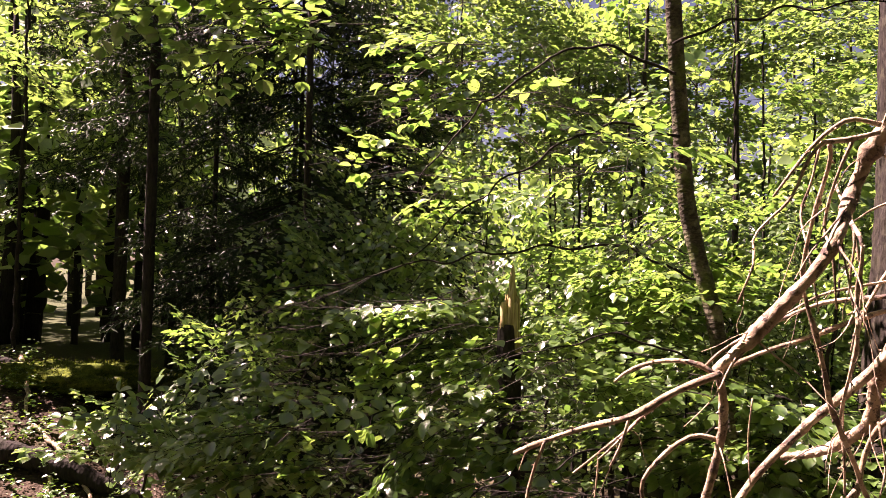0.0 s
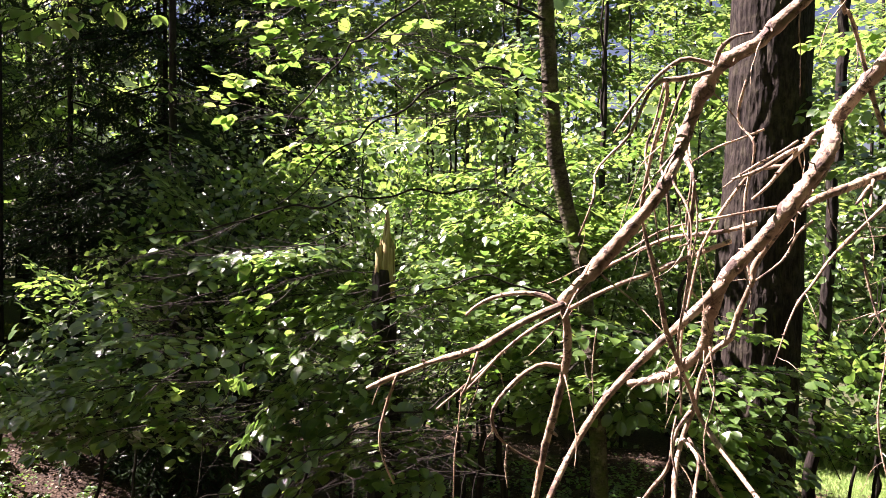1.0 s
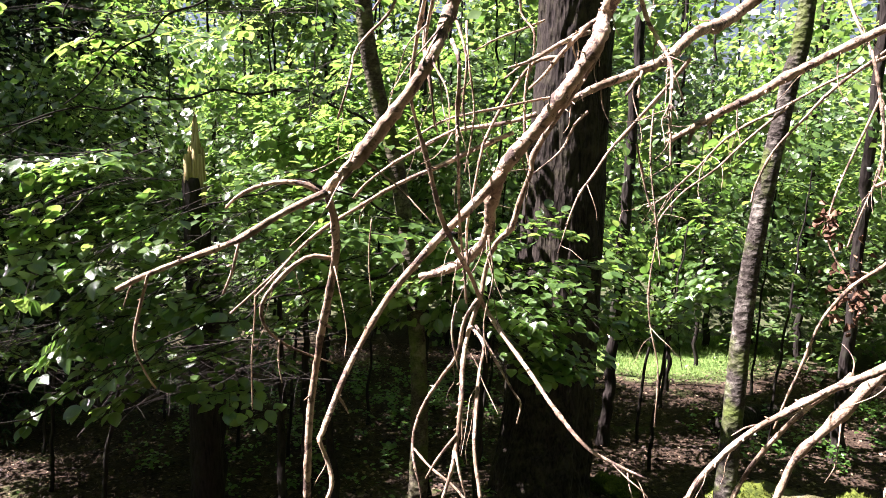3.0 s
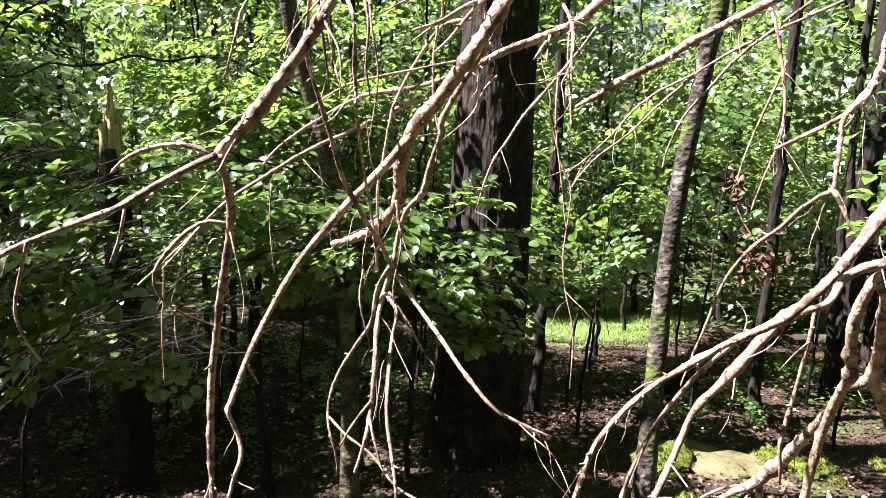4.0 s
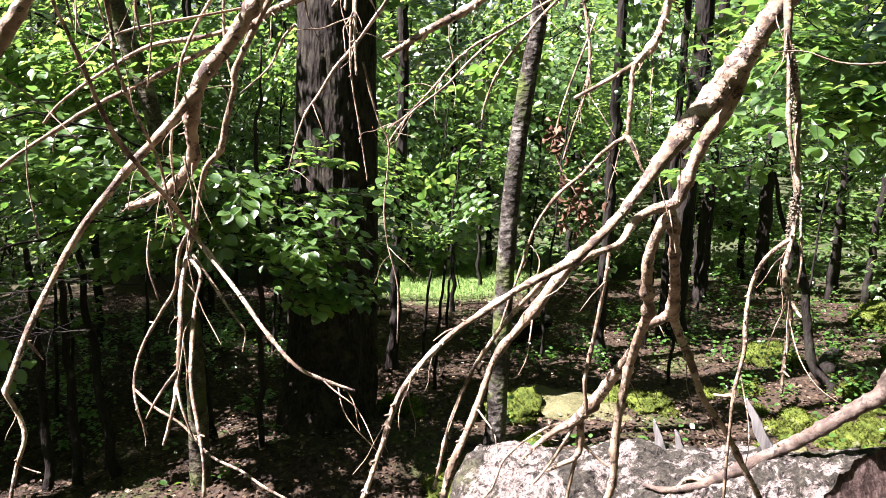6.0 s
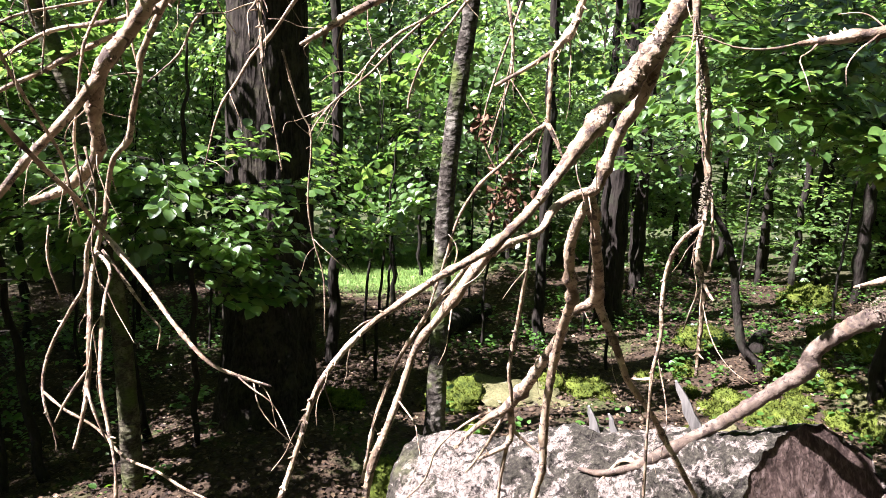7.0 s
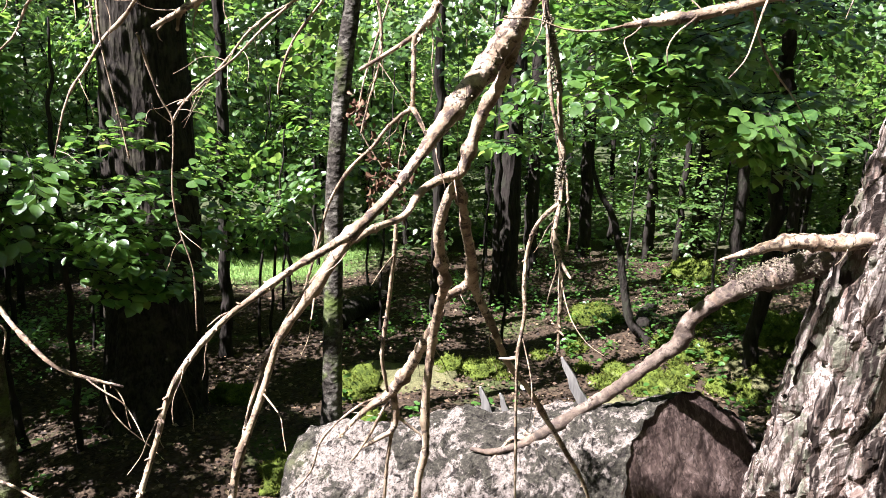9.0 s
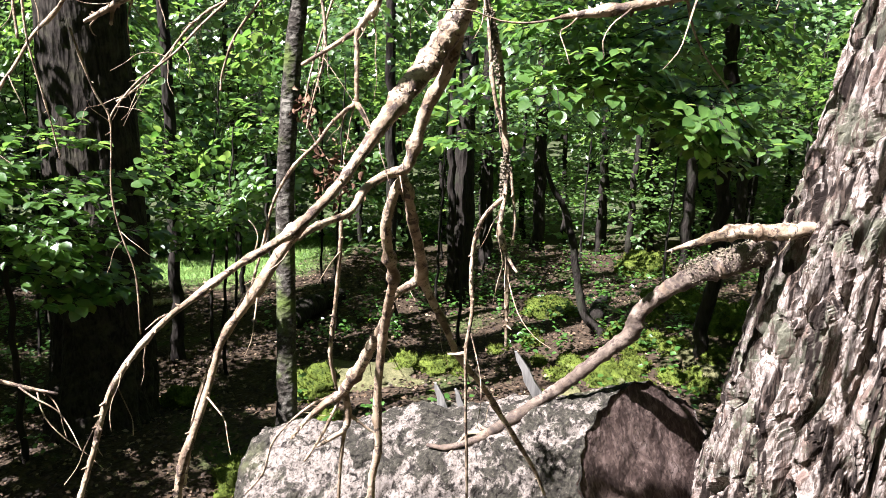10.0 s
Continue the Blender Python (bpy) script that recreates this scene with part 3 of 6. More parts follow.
# the leaning young beech whose crown fills the first part of the walk
beech = trunk_tree("beech_tree", "slender mossy beech leaning over with a bright green crown", "tree",
    [(1.21, 3.88, -0.75, 0.08), (1.24, 3.93, -0.4, 0.062), (1.27, 3.98, 0.0, 0.054), (1.30, 4.05, 0.55, 0.048), (1.30, 4.18, 1.1, 0.045), (1.24, 4.27, 1.75, 0.045), (1.15, 4.28, 2.1, 0.046), (1.08, 4.26, 2.42, 0.046), (1.03, 4.21, 2.87, 0.044), (0.98, 4.12, 3.27, 0.042), (0.95, 4.08, 3.6, 0.04), (0.88, 4.1, 4.6, 0.036), (0.8, 4.1, 7.5, 0.015)],
    M_BEECH, sides=16, rough=0.08)
for n, row in enumerate([
    [(1.0, 4.12, 2.75, 0.018), (0.6, 4.0, 2.75, 0.014), (0.1, 3.85, 2.45, 0.010), (-0.35, 3.8, 2.05, 0.006)],
    [(0.97, 4.1, 3.05, 0.018), (0.5, 3.9, 3.15, 0.014), (0.0, 3.7, 2.8, 0.010), (-0.3, 3.6, 2.4, 0.006)],
    [(1.12, 4.17, 2.0, 0.016), (0.6, 4.0, 2.15, 0.012), (-0.2, 3.75, 2.05, 0.009), (-1.25, 3.45, 1.80, 0.005)],
    [(0.95, 4.1, 3.2, 0.016), (1.4, 3.9, 3.3, 0.012), (2.0, 3.7, 3.3, 0.007)],
    [(1.25, 4.2, 1.2, 0.014), (0.6, 3.9, 1.15, 0.011), (-0.2, 3.5, 0.95, 0.008), (-1.3, 3.1, 0.55, 0.005)],
    [(1.2, 4.2, 1.5, 0.014), (0.7, 4.0, 1.7, 0.010), (0.2, 3.9, 1.6, 0.006)],
]):
    limb("branch", [(x, y, z, r * 0.5) for x, y, z, r in row], M_SHADEBARK, beech, sides=7, rough=0.1, wobble=0.05, seed=n)
fol = Foliage(11)
root = (1.05, 4.2, 2.6)
fol.cloud((0.8, 5.1, 3.2), (1.7, 0.7, 1.0), 44, root, leaf=0.078)
fol.cloud((1.6, 5.0, 4.1), (1.5, 0.8, 0.5), 7, root, leaf=0.078)
fol.cloud((0.2, 4.6, 2.75), (0.9, 0.35, 0.6), 14, root, leaf=0.078)
fol.cloud((0.9, 5.0, 2.1), (0.9, 0.5, 0.5), 20, root, leaf=0.072)
fol.cloud((-0.62, 3.95, 1.88), (0.65, 0.25, 0.14), 12, root, leaf=0.078, spread=0.3)
fol.cloud((-0.45, 3.9, 1.45), (0.8, 0.35, 0.35), 15, root, leaf=0.076)
fol.cloud((-0.25, 3.85, 1.05), (0.75, 0.35, 0.3), 12, root, leaf=0.076)
fol.cloud((-1.2, 4.2, 1.1), (0.6, 0.35, 0.25), 9, root, leaf=0.076)
fol.cloud((-0.30, 4.35, 2.45), (0.4, 0.3, 0.4), 11, root, leaf=0.076)
fol.cloud((-0.10, 4.2, 2.9), (0.45, 0.35, 0.45), 14, root, leaf=0.078)
fol.cloud((0.85, 4.3, 1.4), (0.6, 0.3, 0.4), 15, (1.3, 4.2, 1.3), leaf=0.074)
fol.cloud((0.45, 4.2, 1.45), (0.55, 0.2, 0.35), 11, (1.3, 4.2, 1.3), leaf=0.074)
fol.cloud((0.35, 4.5, 2.95), (0.9, 0.3, 0.6), 16, root, leaf=0.088, gaps=False)
fol.cloud((1.0, 3.85, 2.45), (0.45, 0.25, 0.55), 12, root, length=(0.4, 0.7), leaf=0.072)
fol.cloud((0.08, 4.6, 1.08), (0.34, 0.13, 0.28), 16, root, length=(0.35, 0.6), leaf=0.07, gaps=False)
fol.cloud((0.5, 4.15, 0.75), (0.6, 0.3, 0.2), 8, (1.3, 4.2, 1.0), leaf=0.072)
fol.cloud((-0.95, 3.3, 3.05), (0.4, 0.3, 0.12), 8, (0.9, 4.1, 3.4), leaf=0.074)
# unseen sprays, added to keep the sun off the low left leaves
fol.cloud((-2.9, 4.6, 5.0), (1.0, 0.9, 0.35), 8, (0.9, 4.1, 4.6), leaf=0.085)
fol.finish(beech, singles=290, near=(-0.5, 3.4, 1.6))

# twigs with leaves in front of the dark spruce
sapling = trunk_tree("beech_sapling", "young beech with fresh green leaves before the dark spruce", "tree",
    [(1.66, 4.16, -0.75, 0.02), (1.68, 4.14, 0.0, 0.018), (1.72, 4.10, 0.8, 0.015), (1.70, 4.02, 1.5, 0.011), (1.75, 3.95, 2.0, 0.005)], M_SHADEBARK, sides=9, wobble=0.03)
fol = Foliage(21)
root = (1.55, 4.1, 1.3)
fol.cloud((1.98, 3.92, 1.47), (0.34, 0.16, 0.13), 9, root, length=(0.35, 0.6), leaf=0.074, spread=0.35)
fol.cloud((2.08, 3.84, 1.24), (0.36, 0.16, 0.12), 9, root, length=(0.35, 0.55), leaf=0.074, spread=0.35)
fol.cloud((1.88, 3.82, 0.98), (0.34, 0.18, 0.14), 10, root, length=(0.3, 0.5), leaf=0.072, spread=0.4)
fol.cloud((1.88, 3.75, 0.74), (0.28, 0.14, 0.12), 7, root, length=(0.25, 0.4), leaf=0.078, spread=0.4)
fol.cloud((2.22, 4.0, 2.12), (0.30, 0.16, 0.08), 5, root, length=(0.3, 0.5), leaf=0.072, spread=0.35)
fol.cloud((1.50, 4.12, 1.40), (0.40, 0.25, 0.22), 15, root, length=(0.3, 0.55), leaf=0.08)
fol.cloud((1.38, 4.15, 0.98), (0.42, 0.28, 0.22), 15, root, length=(0.3, 0.55), leaf=0.08)
fol.finish(sapling, singles=280, near=(2.0, 3.7, 1.2))

# the straight lichened beech
pale_beech = trunk_tree("beech_tree", "thin straight beech with pale lichened bark, one side sunlit", "tree",
    [(2.72, 3.27, -0.6, 0.085), (2.79, 3.34, -0.28, 0.064), (2.85, 3.39, 0.03, 0.058), (2.93, 3.46, 0.41, 0.055), (3.04, 3.54, 1.10, 0.052), (3.145, 3.55, 1.74, 0.05), (3.23, 3.54, 2.2, 0.0475), (3.3, 3.5, 3.0, 0.042), (3.4, 3.5, 7, 0.015)], M_BIRCH, sides=16, rough=0.06)
fol = Foliage(31)
# occluding cloud above the view, added to shade the hanging sprays and old trunk
fol.cloud((2.3, 2.2, 4.75), (0.9, 0.7, 0.4), 22, (3.1, 3.4, 4.4), leaf=0.08)
fol.cloud((3.4, 4.2, 2.6), (1.0, 0.9, 0.8), 8, (3.1, 3.4, 2.4), leaf=0.075)
fol.cloud((3.2, 3.7, 5.0), (1.2, 1.2, 0.6), 12, (3.1, 3.4, 4.6), leaf=0.08)
fol.finish(pale_beech)

# foliage hanging beside the big trunk
side_beech = trunk_tree("beech_tree", "beech with broad dark green leaf sprays hanging low", "tree",
    [(5.35, 1.95, -0.3, 0.05), (5.3, 1.9, 0.8, 0.045), (5.1, 1.85, 2.2, 0.04), (4.9, 1.8, 5, 0.02)], M_SHADEBARK, sides=12, wobble=0.04)
fol = Foliage(41)
fol.cloud((3.04, 1.47, 1.74), (0.25, 0.18, 0.09), 10, (5.1, 1.9, 2.3), length=(0.35, 0.55), leaf=0.060, spread=0.3, gap=0.044)
fol.cloud((3.25, 1.28, 1.64), (0.25, 0.18, 0.10), 11, (5.1, 1.9, 2.3), length=(0.35, 0.55), leaf=0.060, spread=0.3, gap=0.044)
fol.cloud((3.42, 1.15, 1.52), (0.16, 0.14, 0.09), 6, (5.1, 1.9, 2.3), length=(0.35, 0.5), leaf=0.060, spread=0.3, gap=0.044)
fol.cloud((2.92, 2.05, 1.58), (0.12, 0.14, 0.17), 6, (5.1, 1.9, 2.0), length=(0.25, 0.4), leaf=0.062, spread=0.3, gap=0.05)
fol.cloud((3.3, 1.7, 1.95), (0.5, 0.4, 0.12), 16, (5.1, 1.9, 2.5), length=(0.45, 0.7), leaf=0.062, spread=0.35, gap=0.044)
fol.cloud((4.1, 2.0, 2.05), (0.8, 0.8, 0.4), 26, (5.1, 1.9, 2.3), leaf=0.066, spread=0.35)
fol.cloud((4.9, 2.3, 1.85), (0.9, 1.2, 0.6), 26, (5.1, 1.9, 2.3), leaf=0.066)
# invisible from the path, added sunward to darken the hanging leaves
fol.cloud((2.3, 1.75, 3.2), (0.55, 0.4, 0.15), 2, (5.1, 1.9, 3.2), leaf=0.066)
fol.cloud((4.3, 1.9, 3.1), (1.1, 1.1, 0.25), 5, (5.1, 1.9, 3.2), leaf=0.085)
fol.finish(side_beech, singles=290, near=(3.1, 1.4, 1.7))

# the broken snag
snag = thing("snag", "broken dead trunk with a splintered yellow top", "dead tree", at=(0.16, 5.07, -0.6))
limb("trunk", [(0.15, 5.07, -0.9, 0.12), (0.16, 5.07, 0.0, 0.098), (0.17, 5.07, 0.8, 0.085), (0.165, 5.07, 1.58, 0.075), (0.165, 5.07, 1.68, 0.045)], M_SHADEBARK, snag, sides=18, rough=0.12)
rng = random.Random(5)
for i in range(9):
    a = i * 0.7
    r = 0.035 * (i % 3) / 1.5
    x, y = 0.165 + r * math.cos(a) + 0.012, 5.06 + r * math.sin(a)
    h = 2.07 - rng.random() * 0.22
    limb("splinter", [(x, y, 1.50, 0.03), (x, y, 1.78, 0.026), (x + 0.01, y, h - 0.06, 0.018), (x + 0.012, y, h, 0.003)], M_SPLINTER, snag, sides=6, rough=0.25, fine=25)

# thin dark stems in the shade
thin_rows = [
    [(0.57, 4.53, -0.70, 0.044), (0.575, 4.56, -0.38, 0.030), (0.60, 4.69, -0.06, 0.026), (0.63, 4.83, 0.32, 0.022), (0.65, 4.9, 0.9, 0.016)],
    [(0.70, 4.50, -0.70, 0.042), (0.705, 4.53, -0.40, 0.031), (0.745, 4.67, -0.08, 0.027), (0.77, 4.79, 0.24, 0.024), (0.80, 4.86, 0.9, 0.016)],
    [(0.91, 4.50, -0.70, 0.044), (0.905, 4.53, -0.36, 0.031), (0.91, 4.66, -0.04, 0.026), (0.91, 4.80, 0.32, 0.023), (0.90, 4.86, 0.9, 0.016)],
    [(0.14, 4.95, -0.95, 0.14), (0.165, 5.03, -0.55, 0.10), (0.20, 5.16, -0.26, 0.083), (0.22, 5.27, 0.0, 0.073), (0.24, 5.39, 0.35, 0.068), (0.24, 5.42, 1.0, 0.05)],
    [(1.52, 4.62, -0.80, 0.036), (1.52, 4.63, -0.40, 0.028), (1.50, 4.68, 0.1, 0.024), (1.46, 4.75, 0.8, 0.016)],
]
for n, rows in enumerate(thin_rows):
    t = trunk_tree("thin_tree", "thin dark stem standing in the shade" if n != 3 else "dark mossy trunk standing in the shade", "tree", rows, M_SHADEBARK, "thin stems in the shade", sides=12, wobble=0.025, seed=n)
    fol = Foliage(50 + n)
    x, y, z, _ = rows[-1]
    fol.cloud((x, y, z + 0.7), (0.6, 0.5, 0.55), 4, (x, y, z + 0.4), leaf=0.07)
    fol.finish(t)

# trees farther back: foot, radius, lean over two metres, sprays low and high
far_specs = [
    (3.30, 5.42, 0.050, 0.12, 12, 6), (4.82, 6.75, 0.024, 0.02, 5, 0), (6.05, 4.74, 0.108, 0.10, 14, 8), (4.90, 4.60, 0.050, 0.07, 13, 6), (7.35, 5.45, 0.080, 0.05, 14, 6),
    (8.50, 5.48, 0.085, 0.03, 14, 8), (8.95, 3.66, 0.075, 0.06, 14, 10), (9.68, 3.32, 0.072, 0.12, 12, 10), (10.2, 3.39, 0.070, 0.10, 10, 8),
    (9.05, 4.45, 0.045, 0.12, 10, 8), (8.90, 4.80, 0.042, 0.05, 10, 8), (9.68, 4.50, 0.08, 0.08, 12, 10), (11.4, 4.40, 0.075, 0.06, 12, 10),
    (5.83, 4.70, 0.040, 0.05, 6, 4), (2.6, 8.2, 0.035, 0.0, 20, 8), (1.4, 7.9, 0.03, 0.1, 20, 8), (10.9, 2.4, 0.08, 0.0, 12, 10), (12.2, 5.6, 0.08, 0.0, 12, 10),
]
for n, (x, y, r, lean, low, high) in enumerate(far_specs):
    g = ground_z(x, y)
    t = trunk_tree("tree", "tall forest tree with a shade-dark stem and green leaves", "tree",
        [(x, y, g - 0.2, r * 1.5), (x, y, g + 0.12, r * 1.12), (x + lean * 0.15, y, g + 0.4, r * 0.94), (x + lean, y, g + 2, r * 0.86), (x + lean * 2, y, g + 5, r * 0.65), (x + lean * 2, y, g + 9, r * 0.2)], M_SHADEBARK, "forest trees", sides=14, step=0.1, rough=0.06, wobble=0.03, seed=n * 3.1)
    fol = Foliage(100 + n)
    fol.cloud((x + lean, y + 0.3, g + 2.1), (1.1, 1.1, 0.8), int(low * (0.75 if n < 4 or n > 13 else 0.5)), (x, y, g + 2.0), length=(0.6, 1.1), leaf=0.09, gap=0.05)
    fol.cloud((x + lean, y, g + 4.3), (1.5, 1.5, 0.9), high // 3, (x, y, g + 4), length=(0.7, 1.2), leaf=0.11, gap=0.06)
    # small unseen cloud set towards the sun, added so the trunk is shaded
    fol.cloud((x - 1.25, y + 0.45, g + 4.2), (0.45, 0.45, 0.35), 6 if r > 0.06 else 0, (x, y, g + 4), length=(0.5, 0.9), leaf=0.12, gap=0.06)
    fol.finish(t, M_FAR_LEAF, shape=CARD, shape_f=CARD_F, twigs=False)

# bushes: middle, extent, sprays
bushes = [((3.35, 4.85, 0.95), (0.6, 0.4, 0.55), 26), ((3.6, 5.4, 1.25), (0.7, 0.5, 0.5), 26), ((4.3, 6.1, 1.5), (1.0, 0.6, 0.8), 32), ((0.75, 5.8, 1.5), (1.3, 0.4, 0.9), 46), ((-0.9, 5.8, 1.3), (1.1, 0.5, 0.9), 34),
          ((4.5, 4.9, 1.35), (0.7, 0.5, 0.6), 30), ((5.5, 4.6, 1.4), (0.9, 0.7, 0.6), 34), ((6.6, 4.9, 1.2), (1.1, 0.9, 0.7), 34), ((7.4, 3.2, 1.35), (1.1, 0.9, 0.55), 28), ((8.3, 4.7, 1.2), (1.2, 1.0, 0.6), 24), ((9.4, 3.1, 1.2), (1.0, 1.0, 0.6), 18), ((7.4, 6.2, 1.2), (1.1, 0.9, 0.8), 26), ((2.0, 6.6, 1.2), (1.0, 0.7, 1.0), 36),
          ((1.0, 6.9, 3.0), (1.6, 0.7, 1.0), 38), ((2.9, 7.0, 2.6), (1.2, 0.7, 1.2), 40), ((5.6, 6.4, 2.2), (1.2, 0.8, 0.9), 36), ((7.0, 1.9, 1.6), (1.0, 0.8, 0.8), 30), ((-6.5, 8.5, 2.6), (1.0, 1.0, 0.9), 26), ((-7.5, 10.0, 3.6), (1.5, 1.5, 1.6), 38),
          ((-1.6, 4.7, 0.95), (0.7, 0.4, 0.22), 16), ((-0.4, 4.3, 0.7), (0.8, 0.35, 0.25), 16), ((-2.4, 5.2, 0.9), (0.6, 0.5, 0.28), 18), ((0.4, 6.3, 0.5), (1.2, 0.6, 0.6), 40), ((0.1, 6.3, 1.75), (1.0, 0.35, 0.75), 60), ((1.5, 6.4, 1.9), (0.9, 0.35, 0.8), 56), ((-1.1, 6.7, 1.9), (0.8, 0.35, 0.7), 44), ((2.6, 6.4, 1.7), (0.7, 0.4, 0.7), 30), ((-0.2, 7.2, 2.8), (1.4, 0.4, 0.8), 50), ((5.0, 3.9, 1.8), (0.6, 0.3, 0.5), 22), ((-1.9, 6.6, 1.2), (0.9, 0.6, 0.6), 24)]
for n, (c, e, k) in enumerate(bushes):
    g = ground_z(c[0], c[1])
    t = trunk_tree("bush", "leafy green undergrowth bush in the wood", "bush", [(c[0], c[1], g - 0.1, 0.016), (c[0] + 0.06, c[1] + 0.02, g + 0.6, 0.012), (c[0] + 0.25, c[1], max(c[2], g + 0.7) + 0.3, 0.005)], M_SHADEBARK, "undergrowth bushes", sides=7, wobble=0.02, seed=n)
    fol = Foliage(200 + n)
    near = c[1] < 5.5 and c[0] < 5
    fol.cloud(c, e, int(k * 0.8), (c[0], c[1], g + 0.5), length=(0.5, 0.9), leaf=0.076, gap=0.05)
    fol.finish(t, M_LEAF, shape=LEAF if near else CARD, shape_f=LEAF_F if near else CARD_F)

# the thicket behind the clearing
rng = random.Random(23)
for n in range(24):
    b = radians(8 + 3.0 * n)
    d = rng.uniform(10.2, 12.0)
    x, y = d * math.sin(b), d * math.cos(b)
    g = ground_z(x, y)
    t = trunk_tree("thicket_bush", "tall leafy thicket closing the sunlit clearing", "bush", [(x, y, g - 0.1, 0.05), (x, y + 0.02, g + 1.2, 0.035), (x + 0.1, y, g + 3.4, 0.01)], M_SHADEBARK, "thicket behind the clearing", sides=7, wobble=0.03, seed=n)
    fol = Foliage(260 + n)
    if n < 14:
        fol.cloud((x, y, g + 1.45), (1.0, 0.7, 1.35), 44, (x, y, g + 0.8), length=(0.7, 1.2), leaf=0.12, gap=0.075)
    else:
        fol.cloud((x, y, g + 2.2), (1.0, 0.7, 0.9), 30, (x, y, g + 1.6), length=(0.7, 1.2), leaf=0.10, gap=0.065)
        fol.cloud((x, y, g + 0.95), (0.9, 0.6, 0.75), 24, (x, y, g + 0.5), length=(0.6, 1.0), leaf=0.085, gap=0.06, gaps=False)
    fol.cloud((x, y, g + 3.3), (1.2, 0.9, 1.0), 12, (x, y, g + 2.4), length=(0.7, 1.2), leaf=0.13, gap=0.08)
    fol.finish(t, M_FAR_LEAF, shape=CARD, shape_f=CARD_F, twigs=False)


# a curved sapling on the bank
curved = trunk_tree("sapling", "thin dark sapling with a curved foot on the mossy bank", "tree", [(5.56, 2.80, -0.62, 0.06), (5.53, 2.87, -0.43, 0.046), (5.51, 2.97, -0.33, 0.038), (5.536, 3.07, -0.13, 0.034), (5.58, 3.157, 0.12, 0.032), (5.616, 3.213, 0.336, 0.03), (5.618, 3.308, 0.55, 0.025), (5.596, 3.411, 0.724, 0.02), (5.5, 3.5, 1.2, 0.01)], M_SHADEBARK, sides=9, wobble=0.02)
fol = Foliage(71)
fol.cloud((5.5, 2.9, 1.5), (0.7, 0.7, 0.45), 14, (5.6, 2.9, 0.9), leaf=0.075)
fol.finish(curved)

# crowns that close the view above the bushes, and one unseen, added for shade
for n, (x, y, cz, e, k) in enumerate([(1.5, 8.4, 4.2, (1.6, 0.8, 1.5), 76), (3.7, 7.4, 4.0, (1.4, 0.8, 1.3), 20), (2.3, 7.4, 3.9, (1.5, 0.6, 1.1), 50), (3.3, 9.5, 5.4, (1.9, 0.8, 1.3), 64), (5.7, 12.8, 6.0, (2.2, 0.8, 1.8), 44), (1.1, 13.0, 6.6, (2.2, 0.8, 1.8), 44), (2.6, 10.6, 5.4, (1.9, 0.8, 1.4), 44), (1.3, 12.0, 5.0, (1.9, 0.8, 1.6), 40), (-0.3, 8.4, 4.3, (1.3, 0.8, 1.6), 66), (5.8, 7.6, 3.9, (1.5, 0.6, 1.0), 22), (-5.4, 8.6, 4.8, (1.3, 1.0, 1.2), 20), (-5.0, 4.6, 6.0, (1.0, 0.8, 0.7), 22), (0.4, 10.5, 6.2, (2.4, 0.9, 1.6), 70), (4.2, 10.2, 5.6, (2.2, 0.9, 1.6), 34), (8.4, 10.4, 4.6, (1.8, 0.6, 1.2), 44), (1.2, 10.4, 4.9, (1.0, 0.6, 0.7), 30), (0.9, 11.4, 4.7, (2.2, 0.5, 1.5), 100), (2.9, 11.6, 4.6, (1.6, 0.5, 1.3), 60), (-2.4, 11.5, 7.0, (2.4, 0.9, 1.6), 60)]):
    g = ground_z(x, y)
    t = trunk_tree("tree", "slim forest tree with a light green crown", "tree", [(x, y, g - 0.1, 0.034), (x, y, g + 0.3, 0.024), (x + 0.05, y, g + 3, 0.019), (x, y, cz + 0.8, 0.006)], M_SHADEBARK, "slim crowned trees", sides=10, step=0.1, wobble=0.04, seed=n)
    fol = Foliage(300 + n)
    fol.cloud((x, y, cz), e, k, (x, y, cz - 0.5), length=(0.6, 1.1), leaf=0.095, gap=0.055)
    # unseen tree: its branch and leaf clouds are added to shade the lower left
    if x == -5.0:
        limb("branch", [(x, y, 5.2, 0.04), (-4.3, 4.7, 5.8, 0.03), (-3.0, 4.8, 6.1, 0.012)], M_SHADEBARK, t, sides=7)
        fol.cloud((-3.95, 6.65, 6.4), (1.15, 1.2, 0.4), 90, (x, y, 5.8), length=(0.6, 1.1), leaf=0.095, gap=0.055)
        fol.cloud((-4.35, 4.9, 6.0), (1.7, 1.5, 0.5), 150, (x, y, 5.8), length=(0.6, 1.1), leaf=0.095, gap=0.055)
    fol.finish(t, M_FAR_LEAF, shape=CARD, shape_f=CARD_F)

